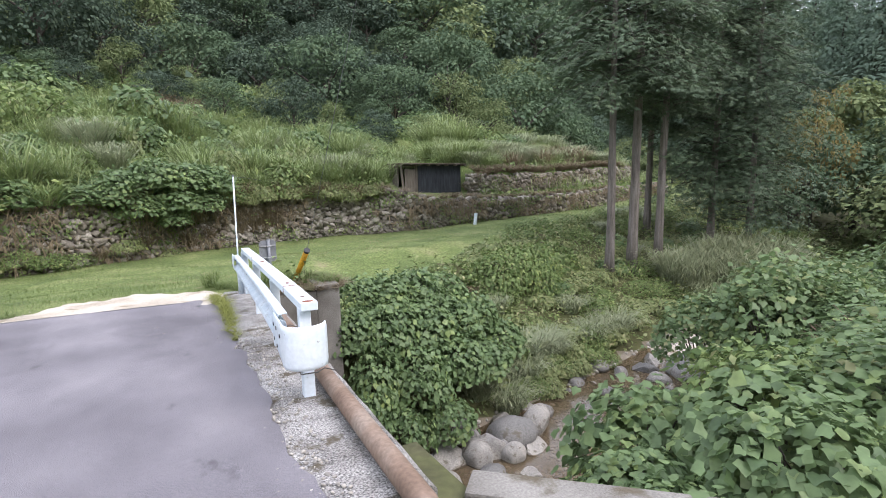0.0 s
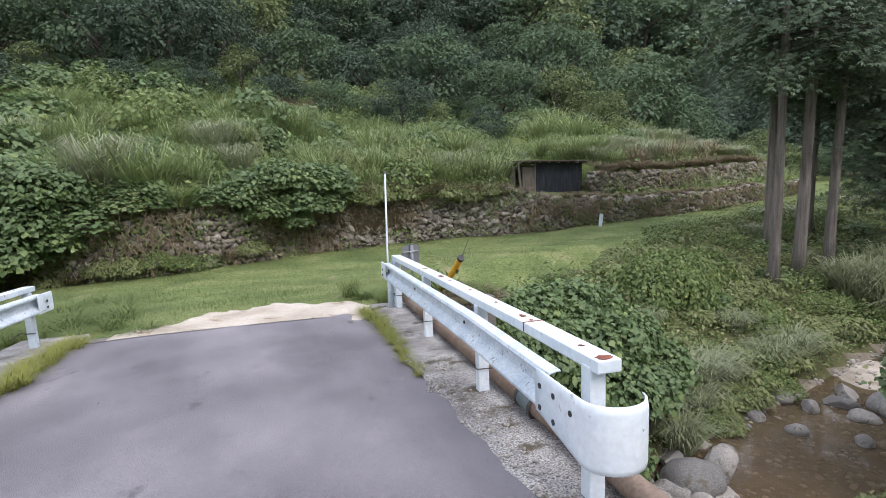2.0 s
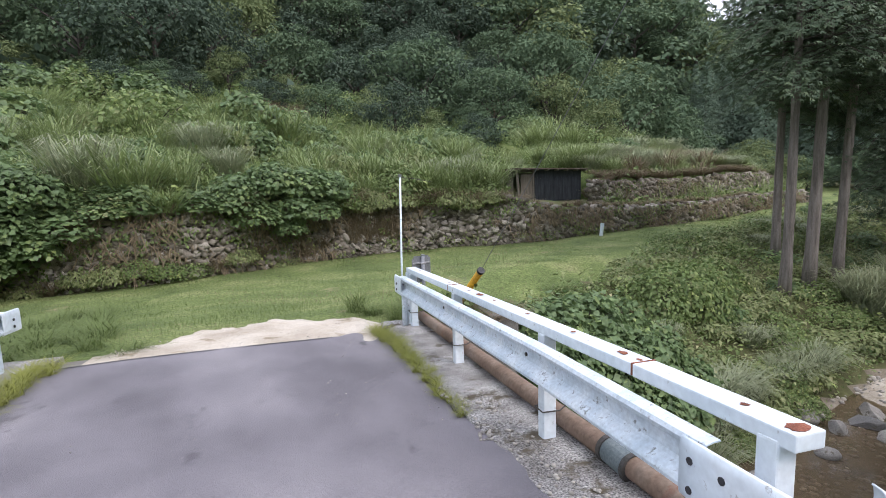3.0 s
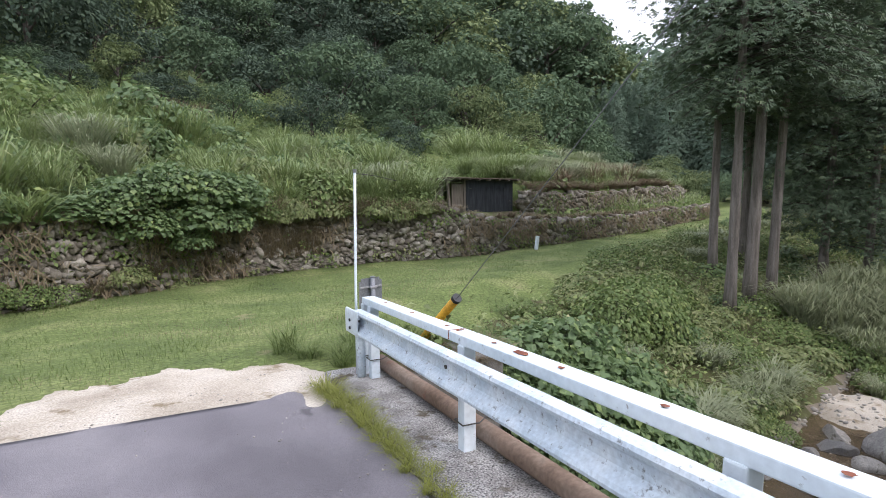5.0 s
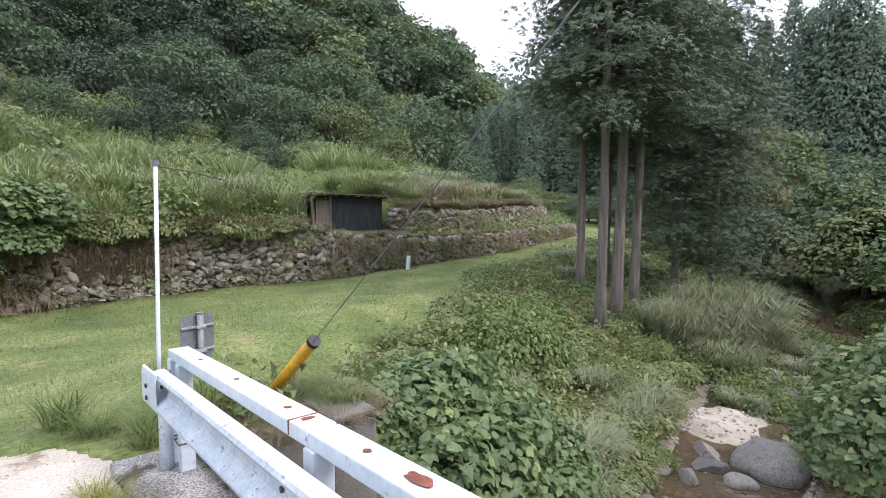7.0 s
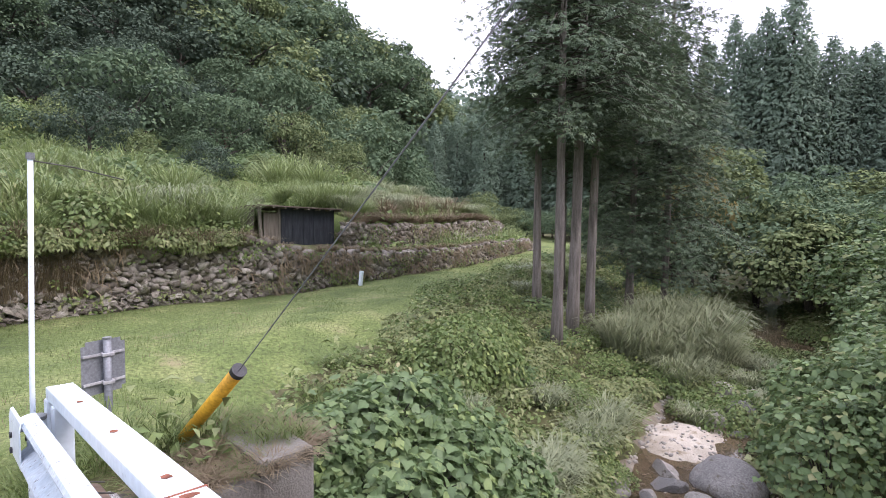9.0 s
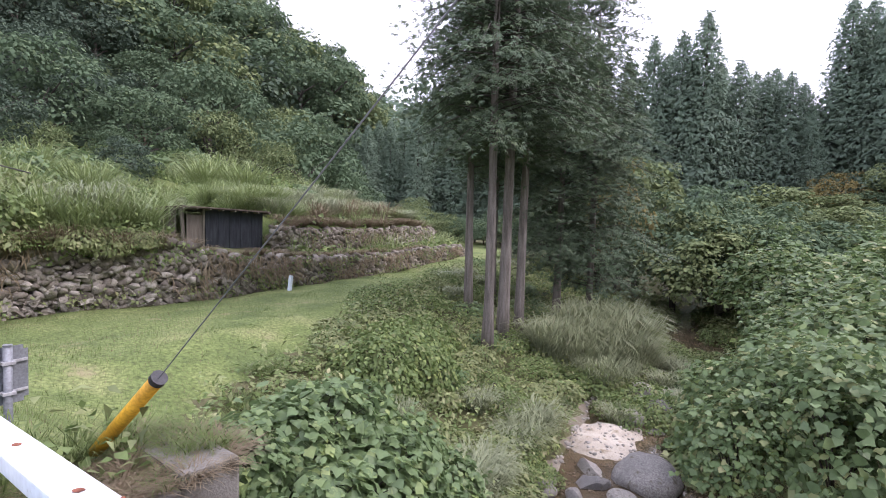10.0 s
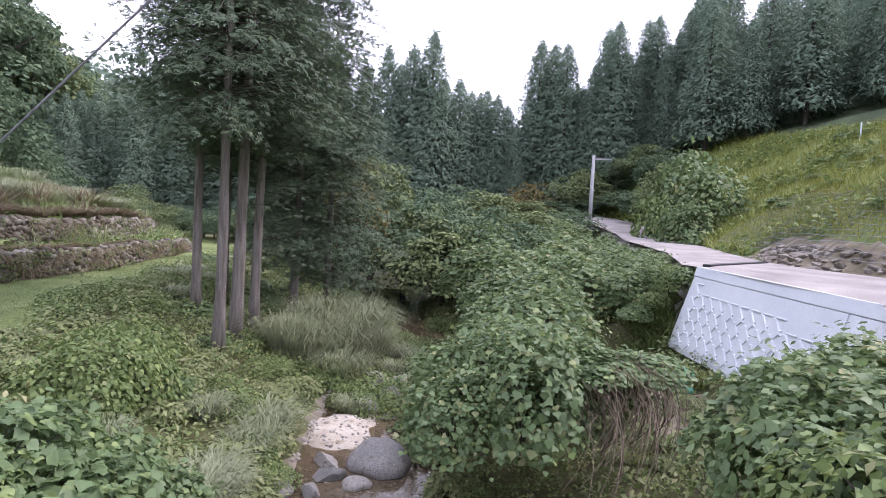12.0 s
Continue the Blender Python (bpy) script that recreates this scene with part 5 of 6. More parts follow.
for x, y, s in ((18.4, 13.4, 2.0), (19.3, 13.2, 2.2), (20.3, 13.4, 2.3), (19.6, 14.2, 2.2), (21.2, 13.6, 2.2), (18.8, 14.4, 1.9), (20.8, 14.6, 2.2), (22.3, 14.2, 2.3), (17.8, 14.0, 1.6)):
    place(GREY, x, y, s * 0.8, s)
for x, y in spread(20, 400, lambda: (rng.uniform(16.6, 21.5), rng.uniform(12.5, 15.0)), lambda x, y: 0.55):
    s = rng.uniform(1.1, 1.9)
    place(GREY, x, y, s * 0.8, s)
for x, y, s in ((14.6, 9.5, 0.7), (15.4, 9.2, 0.8), (16.2, 9.6, 0.75), (17.1, 9.8, 0.8), (18.1, 10.2, 0.8), (19.2, 10.4, 0.9), (13.9, 9.0, 0.7), (16.6, 9.0, 0.9), (20.2, 10.5, 0.9)):
    place(WEED + PALE + KUDZU, x, y, s, s)
for x, y in spread(34, 600, lambda: (rng.uniform(11.2, 18.5), rng.uniform(2.2, 5.2)), lambda x, y: 0.5):
    s = rng.uniform(0.3, 0.5)
    place(TUFT + GREEN + PALE, x, y, s, s * 0.6)
for x, y, s in ((6.1, 11.0, 1.0), (6.7, 10.6, 0.9), (8.2, 11.9, 1.1), (9.0, 12.2, 0.9), (7.7, 11.3, 0.8), (12.0, 12.6, 1.0), (11.0, 12.4, 0.9)):
    place(GREY, x, y, s, s * 0.85)

for x in np.arange(13.5, 34, 0.8):
    for side in (-1, 1):
        if (side > 0 and x < 16) or (side < 0 and 16.5 < x < 27):
            continue
        y = ip(x, CREEK) + side * rng.uniform(1.3, 2.0)
        place(WEED + PALE, x, y, 0.8 + 0.012 * x, 0.9)
for x in np.arange(15.2, 17.6, 0.5):
    place(WEED + GREY + PALE, x, ip(x, CREEK) + rng.uniform(-1.0, 1.0), 0.7, 0.7)
for x in np.arange(17.8, 24, 0.6):
    place(WEED + GREY, x, ip(x, CREEK) + rng.uniform(-0.8, 0.8), 0.8, 0.7)
for x in np.arange(17.4, 24, 0.55):
    place(WEED + PALE, x, ip(x, CREEK) + rng.choice([-1, 1]) * rng.uniform(1.0, 1.7), 0.6, 0.5)
for x in np.arange(3.4, 12, 0.6):
    place(WEED + PALE, x, ip(x, CREEK) - rng.uniform(1.7, 2.6), 0.6, 0.6)
    if x > 6.5:
        place(WEED + PALE, x, ip(x, CREEK) + rng.uniform(1.7, 2.3), 0.55, 0.5)
        place(WEED + PALE + GREY, x + 0.3, ip(x, CREEK) + rng.uniform(2.2, 2.8), 0.6, 0.6)

# on and above the stone wall
for x in np.arange(-13, 8.5, 0.95):
    y = ip(x, WALL) + rng.uniform(0.0, 0.9)
    s = rng.uniform(0.8, 1.25)
    place(KUDZU if x < 2.6 and rng.random() < 0.4 else WEED + REED, x, y, s, s * rng.uniform(0.7, 1.2), z=g(x, y + 0.4) - 0.2)
for x, s, drop in ((-9.2, 1.4, 0.9), (-7.6, 1.2, 1.4), (-10.8, 1.6, 1.0), (-12.5, 1.7, 1.1), (-8.6, 1.0, 1.9), (-11.2, 1.1, 1.9), (-6.2, 1.1, 0.7)):
    y = ip(x, WALL) - 0.15
    place(KUDZU, x, y, s, s * 0.95, z=g(x, y + 0.6) - drop)
for x, s, out, top in ((-1.3, 0.85, 0.2, 1.6), (-0.4, 1.1, 0.35, 1.9), (0.6, 1.1, 0.35, 1.8), (1.5, 0.95, 0.25, 1.5), (-0.9, 0.8, 0.5, 0.7), (0.2, 0.9, 0.6, 0.9), (1.2, 0.8, 0.5, 0.7), (0.1, 0.65, 0.65, 0.15), (-6.8, 1.2, 0.2, 2.0), (-8.2, 1.4, 0.2, 2.3), (-9.8, 1.4, 0.3, 2.2), (-7.2, 1.2, 0.6, 1.1), (-8.8, 1.3, 0.7, 1.2), (-7.8, 1.1, 0.9, 0.2), (-9.6, 1.2, 0.9, 0.3), (-6.6, 0.8, 0.6, 0.3)):
    y = ip(x, WALL) - out
    place(KUDZU, x, y, s, s * 1.05, z=top - 0.85 * s)
for x in np.arange(-12, 2, 0.7):
    place(WEED + PALE + STRAW, x, ip(x, WALL) - 0.15, 0.6, 0.6, z=g(x, ip(x, WALL) - 0.4) + rng.uniform(-0.1, 0.5))


def slope_spot():
    x = rng.uniform(-22, 13)
    return x, ip(x, WALL) + 0.7 + 13 * rng.random() ** 1.2


for x, y in spread(180, 4000, slope_spot, lambda x, y: 0.8):
    if (x > 8.8 and y < 30) or rough(x, y, 0.6) < -0.45:
        continue
    s = rng.uniform(1.0, 2.1)
    place(REED if rng.random() < 0.85 else GREY, x, y, s * 0.85, s * rng.uniform(0.85, 1.15))
for x in np.arange(1.4, 8.4, 0.4):
    s = rng.uniform(0.9, 2.0)
    place(REED if rng.random() < 0.85 else WEED, x, ip(x, WALL) + rng.uniform(0.4, 2.2), s * 0.7, s)
for x, y in spread(26, 500, lambda: polar(rng.uniform(-2.5, 3.5), rng.uniform(29, 36)), lambda x, y: 0.7):
    place(STRAW, x, y, 0.9, 1.3)
for az, r_, s in ((16.2, 45, 2.3), (18.2, 45.5, 1.9), (14.6, 46, 1.6)):
    x, y = polar(az, r_)
    place(BIGVINE, x, y, s, s * 1.3, z=g(x, y) - 0.3)
for x in np.arange(10, 29, 1.0):
    d0 = rng.uniform(3.0, 9) if x + 2 > 15.5 else rng.uniform(6.5, 10)
    place(REED + GREY, x + 2, ip(x + 2, WALL) + d0, 1.1, 1.1)
for x in np.arange(14.6, 31, 0.42):
    place(STRAW, x, ip(x, WALL) + 1.75 + rng.uniform(-0.05, 0.5), 0.6, 0.5)
for x in np.arange(3.2, 26, 0.8):
    place(STRAW, x, ip(x, WALL) + 0.16 + rng.uniform(0, 0.3), 0.5, 0.3)
for x in np.arange(-1.5, 8.6, 0.3):
    q_ = rng.uniform(0.45, 0.75)
    place(STRAW if rng.random() < 0.7 else PALE, x, ip(x, WALL) - rng.uniform(0.0, 0.2), q_, q_, z=g(x, ip(x, WALL) + 0.4) - rng.uniform(0.1, 0.4))
for x, y in ((7.0, 14.3), (7.4, 14.5), (6.7, 14.6), (7.2, 14.9), (7.8, 14.2), (6.4, 14.2), (8.1, 14.8)):
    place(STRAW, x, y, 0.5, 0.3)
for x in np.arange(11.0, 18, 0.55):
    place(REED, x, ip(x, WALL) + rng.uniform(4.2, 6.0), rng.uniform(1.1, 1.6), rng.uniform(1.0, 1.4))
for x in np.arange(2.3, 4.3, 0.2):
    place(STRAW, x, ip(x, WALL) - 0.12, 0.38, 1.3, z=g(x, ip(x, WALL) + 0.4) - 1.5)


for x in np.arange(-19, -0.5, 1.0):
    for k_ in range(2):
        if rng.random() < 0.45:
            continue
        q_ = rng.uniform(1.1, 1.7)
        y = ip(x, WALL) + 0.5 + 1.6 * k_ + rng.uniform(-0.4, 0.6)
        place(BIGVINE, x + rng.uniform(-0.4, 0.4), y, q_, q_ * rng.uniform(0.8, 1.15), z=g(x, y) - 0.2)
for az in np.arange(36.5, 47, 0.8):
    x, y = polar(az, rng.uniform(38, 48))
    place(REED + GREY, x, y, rng.uniform(1.4, 2.1), rng.uniform(1.5, 2.1))
for x, y in spread(105, 2500, slope_spot, lambda x, y: 1.2):
    if x > 8.8 and y < 30:
        continue
    s = rng.uniform(0.8, 1.6)
    place(KUDZU + WEED + WEED + PALE, x, y, s, s * rng.uniform(0.9, 1.5))
for x, y in spread(30, 900, lambda: (rng.uniform(-26, 26), ip(0, WALL) + rng.uniform(16, 30)), lambda x, y: 3.2):
    if y - ip(x, WALL) > 12:
        s = rng.uniform(1.3, 2.3)
        place(["edge_light", "edge_mid", "edge_dark"], x, y, s, s * rng.uniform(0.8, 1.2), z=g(x, y) - 0.3 * s)


def upper_spot():
    x = rng.uniform(-24, 40)
    return x, ip(x, WALL) + 10 + 20 * rng.random()


for x, y in spread(120, 2500, upper_spot, lambda x, y: 1.9):
    s = rng.uniform(1.1, 2.4)
    place(WEED + KUDZU + REED if y - ip(x, WALL) < 18 else WEED + KUDZU, x, y, s, s * rng.uniform(0.75, 1.15))

# scrub at the end of the path, on the terraces and on the slope above the road
for az in np.arange(47.5, 64, 0.9):
    x, y = polar(az, rng.uniform(47, 54))
    q_ = rng.uniform(1.3, 2.2)
    place(["edge_light", "edge_mid", "edge_light"], x, y, q_, q_ * rng.uniform(0.8, 1.2), z=g(x, y) - 0.3 * q_)
for x in np.arange(16, 33, 0.75):
    for k_ in range(2):
        y = ip(x, WALL) + rng.uniform(2.6, 4.5) + 3.0 * k_
        q_ = rng.uniform(0.8, 1.3)
        place(GREY + STRAW + REED, x, y, q_, q_ * rng.uniform(0.8, 1.1))
for x, y in spread(46, 900, lambda: (rng.uniform(19, 52), -3.5 - rng.uniform(1.5, 13)), lambda x, y: 1.6):
    if y < ip(x, FOOT) - 1.2:
        q_ = rng.uniform(0.6, 1.3)
        place(WEED + KUDZU + GREEN, x, y, q_, q_ * rng.uniform(0.35, 0.6))
for x, y, q_, top in ((21.0, 2.7, 0.9, 0.4), (23.0, 2.2, 1.0, 0.42), (25.6, 1.6, 1.1, 0.5), (28.6, 1.3, 1.2, 0.58), (32, 1.4, 1.3, 0.65), (36, 1.6, 1.5, 0.8), (40, 1.8, 1.6, 0.95), (44, 1.9, 1.7, 1.3)):
    place(BIGVINE, x, y, q_, q_ * 1.2, z=top - 0.85 * 1.2 * q_)
for x, y, q_, top in ((19.55, 1.95, 0.55, 0.28), (19.75, 2.4, 0.6, 0.05), (19.6, 2.9, 0.6, -0.5), (20.3, 2.1, 0.6, 0.36), (19.5, 3.5, 0.6, -1.0)):
    place(WEED + KUDZU, x, y, q_, q_, z=top - 0.85 * q_)
for x, y, q_ in ((19.45, 2.1, 0.9), (19.4, 2.7, 1.0), (19.3, 3.3, 0.9), (19.9, 2.5, 1.0), (19.8, 3.2, 0.9)):
    place(GREEN, x, y, q_, q_ * 0.9)
for x, y, q_ in ((16.5, 2.5, 0.5), (16.0, 2.3, 0.55), (15.6, 2.35, 0.5), (16.2, 2.7, 0.45)):
    place(TUFT, x, y, q_, q_ * 0.8)

# yellow grass at the asphalt edges
for y in np.arange(6.9, 10.3, 0.11):
    q_ = on_bridge(0.665 - 0.1 * max(0, (y - 8) / 2.3) + rng.uniform(-0.05, 0.05), y, deck(y) - 0.03)
    place(TUFT, q_.x, q_.y, 0.09 + 0.1 * max(0, (y - 7) / 3), 0.07 + 0.06 * max(0, (y - 7) / 3), z=q_.z)
for y in np.arange(4.0, 10.2, 0.14):
    q_ = on_bridge(-3.28 + rng.uniform(-0.14, 0.12), y, deck(y) - 0.03)
    place(TUFT, q_.x, q_.y, 0.24, 0.17, z=q_.z)

for x, y in spread(130, 2500, lambda: (rng.uniform(-9, -2.6), rng.uniform(10.2, 16.5)), lambda x, y: 0.32):
    if off_sand(np.array(x), np.array(y)) and x < -2.4 - 0.25 * (y - 10):
        place(GREEN, x, y, rng.uniform(0.3, 0.55), rng.uniform(0.18, 0.36))
for x, y in ((1.3, 11.2), (1.6, 11.5), (1.05, 11.35), (0.7, 11.6), (1.9, 11.3), (0.95, 11.0), (2.2, 11.2), (2.45, 11.6), (0.5, 12.0), (1.4, 12.0)):
    place(GREEN, x, y, rng.uniform(0.3, 0.45), rng.uniform(0.25, 0.4))
for x, y in ((1.6, 10.5), (1.85, 10.45), (2.1, 10.4), (2.3, 10.35), (2.45, 10.5), (2.5, 10.75), (2.25, 10.6), (2.4, 10.95), (2.05, 10.75), (2.5, 11.1), (2.2, 10.95)):
    place(STRAW if rng.random() < 0.6 else GREEN, x, y, rng.uniform(0.18, 0.26), rng.uniform(0.1, 0.16), z=-0.74)
for x, y in ((1.9, 10.44), (2.15, 10.46), (2.35, 10.44), (2.55, 10.48), (2.7, 10.6), (2.72, 10.85)):
    place(STRAW, x, y, 0.3, 0.14, z=-0.76)
for x, y in spread(22, 500, lambda: (rng.uniform(1.5, 2.72), rng.uniform(10.56, 11.36)), lambda x, y: 0.17):
    place(GREEN + STRAW + GREEN, x, y, 0.28, 0.17, z=-0.71 if x > 2.3 else -0.8)

# ---- a bare shrub before the wood ----
bare = thing("bare_shrub", "leafless grey shrub with fine branching twigs before the wood", "shrub", (*polar(24.6, 46), g(*polar(24.6, 46))))
r = np.random.default_rng(88)
bm = bmesh.new()
for _ in range(16):
    a, q_ = r.uniform(0, math.tau), r.uniform(0.3, 1.1)
    e = Vector((q_ * math.cos(a), q_ * math.sin(a), r.uniform(1.8, 3.2)))
    tube([(0.1 * math.cos(a), 0.1 * math.sin(a), -0.2), e * 0.5 + Vector((0, 0, 0.2)), e], [0.05, 0.035, 0.012], 5, bm, caps=False)
    for _ in range(5):
        s_ = e * r.uniform(0.45, 0.95)
        tube([s_, s_ + Vector(tuple(r.normal(size=3) * 0.3)) + Vector((0, 0, 0.45))], [0.02, 0.007], 4, bm, caps=False)
part("branches", bm, M_TWIG, bare)
M_GREENPIPE = surf("green_plastic", [(0.1, 0.3, 0.2), (0.16, 0.4, 0.28)], scale=4, fine=40, rough=0.5, bump=0.05)
for k_ in range(3):
    y0_, x0_ = 2.75 + 0.1 * (k_ % 2), 15.6
    gp_ = thing("plastic_pipe", "short green plastic pipe lying below the retaining wall", "pipe", (x0_, y0_, g(x0_, y0_) + 0.11 + 0.19 * k_), group="green pipes")
    bm = tube([(-0.45, 0, 0), (0.45, 0.1, 0)], 0.1, 14)
    part("tube", bm, M_GREENPIPE, gp_, smooth=True)

# ---- joined ground cover ----
def cover(name, label, category, n, sampler, t, size, mats, lift, upright=False, seed=5):
    r = np.random.default_rng(seed)
    x, y = sampler(r, n)
    z = height(x, y)
    clump = 0.5 + 0.5 * rough(x, y, 2.3)
    pos = np.stack([x, y, z + r.random(len(x)) * lift * (0.35 + clump)], 1)
    sz = r.uniform(0.6, 1.3, len(x)) * size
    if upright:
        v, f = blades(np.stack([x, y, z - 0.01], 1), r, sz, 0.6, t)
    else:
        nor = np.tile([0.0, 0, 1.0], (len(x), 1)) + r.normal(size=(len(x), 3)) * 0.5
        v, f = scatter(t, pos, frames(nor, r), sz)
    return tagged(new(name, join_blocks(name, [(v, f, 0)], mats)), label, category, kind="stuff")


def in_zone(k, x0, x1, y0, y1, extra=None):
    def s(r, n):
        x, y = r.uniform(x0, x1, n * 4), r.uniform(y0, y1, n * 4)
        ok = zone(x, y) == k
        ok &= ~((x > -4.6) & (x < 1.5) & (y < 11.0))
        if extra:
            ok &= extra(x, y)
        return x[ok][:n], y[ok][:n]
    return s


def off_start(x, y):
    return np.hypot(x - 0.2, y - 0.6) > 3.4


def clear_shed(x, y):
    return ~((x > 9.5) & (x < 15) & (y < 28.8))


cover("undergrowth", "low tangled green undergrowth covering the creek banks", "undergrowth", 55000, in_zone(0, -14, 32, -2, 26, off_start), T_LEAF, 0.11, [M_WEED], 0.5)
cover("creeping_vines", "small-leaved vines creeping over the bank by the bridge end", "undergrowth", 6500, in_zone(0, 1.2, 5.2, -3, 5, lambda x, y: x > 1.55), T_HEART, 0.075, [M_KUDZU], 0.35, seed=17)
cover("bank_herbs", "pale narrow-leaved herbs among the bank undergrowth", "undergrowth", 26000, in_zone(0, -14, 32, -2, 26, off_start), T_NEEDLE, 0.17, [M_MIXWEED], 0.65, seed=6)
cover("mown_grass", "short green grass of the mown path", "grass", 110000, in_zone(1, -16, 30, 9, 30, off_sand), T_SHORT, 0.06, [M_GRASS], 0, True, seed=8)
cover("dry_grass_litter", "dry mown straw lying in the path grass", "grass", 11000, in_zone(1, -16, 30, 9, 30, lambda x, y: (rough(x, y, 0.5) > 0.1) & off_sand(x, y)), T_SHORT, 0.07, [M_STRAW], 0, True, seed=19)
cover("path_fringe", "longer grass along the sides of the path", "grass", 26000, in_zone(1, -16, 30, 9, 30, lambda x, y: (rough(x, y, 0.8) > 0.35) & off_sand(x, y)), T_SHORT, 0.09, [M_GRASS], 0, True, seed=9)
cover("slope_grass", "rank grass and herbs on the slope above the wall", "grass", 26000, in_zone(4, -30, 45, 20, 62, lambda x, y: clear_shed(x, y) & (rough(x, y, 0.55) + 0.7 * rough(x, y, 1.7) > 0.0)), T_BLADE, 0.85, [M_REED], 0.5, True, seed=10)
cover("slope_herbs", "leafy herbs on the slope above the wall", "undergrowth", 40000, in_zone(4, -30, 45, 20, 62, clear_shed), T_WIDE, 0.19, [M_WEED], 0.4, seed=12)
cover("road_slope_grass", "thick green grass on the steep slope above the road", "grass", 34000, in_zone(4, 8, 66, -24, 2), T_TALL, 0.75, [M_YGRASS], 0.4, True, seed=13)
cover("road_slope_herbs", "leafy creepers on the steep slope above the road", "undergrowth", 12000, in_zone(4, 8, 66, -24, 2, lambda x, y: rough(x, y, 0.35) > -0.1), T_WIDE, 0.3, [M_WEED], 0.45, seed=15)
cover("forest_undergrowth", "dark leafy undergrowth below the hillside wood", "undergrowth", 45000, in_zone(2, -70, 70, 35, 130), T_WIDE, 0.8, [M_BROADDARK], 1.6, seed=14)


def wall_growth(name, label, n, mat, t, size, mask, seed, hang):
    """Creepers and dry grass clinging to the face of the stone wall."""
    r = np.random.default_rng(seed)
    x = r.uniform(-13, 32, n)
    u = r.random(n)
    second = (x > 15) & (x < 30) & (r.random(n) < 0.4)
    h = np.where(second, u * 1.15 + wall_step(x), u * wall_step(x))
    keep = mask(x, u)
    x, u, h, second = x[keep], u[keep], h[keep], second[keep]
    y = ip(x, WALL) + np.where(second, 1.62, 0) - 0.26 + 0.06 * h - r.random(len(x)) * 0.1
    z = path_z(x, y) + h + 0.05
    nor = np.tile([0.0, -1.0, 0.45], (len(x), 1)) + r.normal(size=(len(x), 3)) * 0.45
    along = np.tile([0.0, -0.2, hang], (len(x), 1)) + r.normal(size=(len(x), 3)) * 0.5
    v, f = scatter(t, np.stack([x, y, z], 1), frames(nor, r, along), size * r.uniform(0.6, 1.4, len(x)))
    return tagged(new(name, join_blocks(name, [(v, f, 0)], [mat])), label, "creeper", kind="stuff")


def patchy(x, u):
    return rough(x, u * 3, 1.1) + 0.5 * rough(x, u * 5, 3.1)


T_STALK = tpl([(0, -0.03, 0), (0.5, -0.03, 0.08), (1, 0, -0.05), (0.5, 0.03, 0.08), (0, 0.03, 0)], [(0, 1, 3, 4)], [(1, 2, 3)])
wall_growth("wall_dry_grass", "brown withered grass hanging over the stone wall", 9000, M_STRAW, T_STALK, 0.4, lambda x, u: (patchy(x, u) + 0.9 * u > np.where((x > 2.6) & (x < 9.4), 1.25, 0.45)), 51, -1.0)
wall_growth("wall_creeper", "small-leaved green creeper clinging to the stone wall", 9000, M_WEED, T_LEAF, 0.11, lambda x, u: patchy(x + 5, u) + 0.5 * u > np.where(x > 9.4, 0.3, np.where(x < 1, 0.0, 0.95)), 52, -0.6)
wall_growth("wall_foot_weeds", "brownish weeds along the foot of the stone wall", 5000, M_MIXWEED, T_LEAF, 0.12, lambda x, u: (u < 0.22) & (patchy(x, u) > -0.3), 53, 0.2)

# ---- rocks in and beside the creek ----
def rock_mesh(name, seed, mat, flat=0.65, cuts=2, sharp=False):
    r = np.random.default_rng(seed)
    bm = bmesh.new()
    bmesh.ops.create_icosphere(bm, subdivisions=cuts, radius=1)
    planes = unit(r.normal(size=(15 if sharp else 9, 3)))
    off = r.uniform(0.5, 0.85, 15) if sharp else r.uniform(0.62, 0.95, 9)
    for v in bm.verts:
        p = np.array(v.co)
        for q, o in zip(planes, off):
            e = p @ q - o
            if e > 0:
                p = p - q * e * (0.98 if sharp else 0.85)
        p = p * (1 + 0.04 * math.sin(p[0] * 7 + seed) * math.sin(p[1] * 6))
        v.co = Vector((p[0], p[1] * 0.85, p[2] * flat))
    return to_mesh(name, bm, mat, smooth=cuts > 2 and not sharp)


ROCKS = [rock_mesh("rock", 400 + i, M_BOULDER, 0.6 + 0.08 * i, 3, sharp=i in (1, 2, 4)) for i in range(5)]
ROCKS += [rock_mesh("rubble", 420 + i, M_STONE, 0.7, 2, sharp=True) for i in range(3)]


def rock(x, y, s, label="rounded grey river boulder", k=None, z=None, turn=None):
    i = int(rng.integers(5)) if k is None else k
    ob = new("boulder", ROCKS[i])
    zz = g(x, y) + s * 0.22 if z is None else z
    ob.matrix_basis = pose(x, y, zz, rng.uniform(-12, 12), rng.uniform(-12, 12), rng.uniform(0, 360) if turn is None else turn)
    ob.scale = (s, s, s)
    return tagged(ob, label, "boulder", "creek boulders")


rock(12.35, 10.05, 0.8, "large smooth grey boulder in the creek", 0, -4.3)
rock(11.5, 10.9, 0.4, "blue-grey angular creek boulder", 1)
rock(12.1, 11.2, 0.4, "blue-grey angular creek boulder", 2)
rock(11.3, 10.2, 0.35)
rock(10.6, 10.9, 0.3)
for x, y, s in ((5.2, 10.0, 0.5), (6.1, 9.5, 0.6), (6.9, 9.75, 0.5), (5.0, 9.2, 0.4), (6.2, 10.2, 0.35), (9.5, 10.3, 0.25), (10.2, 9.45, 0.22), (6.9, 10.9, 0.3), (5.6, 9.3, 0.3), (5.7, 8.9, 0.3), (7.4, 10.1, 0.25)):
    rock(x, y, s, z=-4.45 + 0.3 * s)
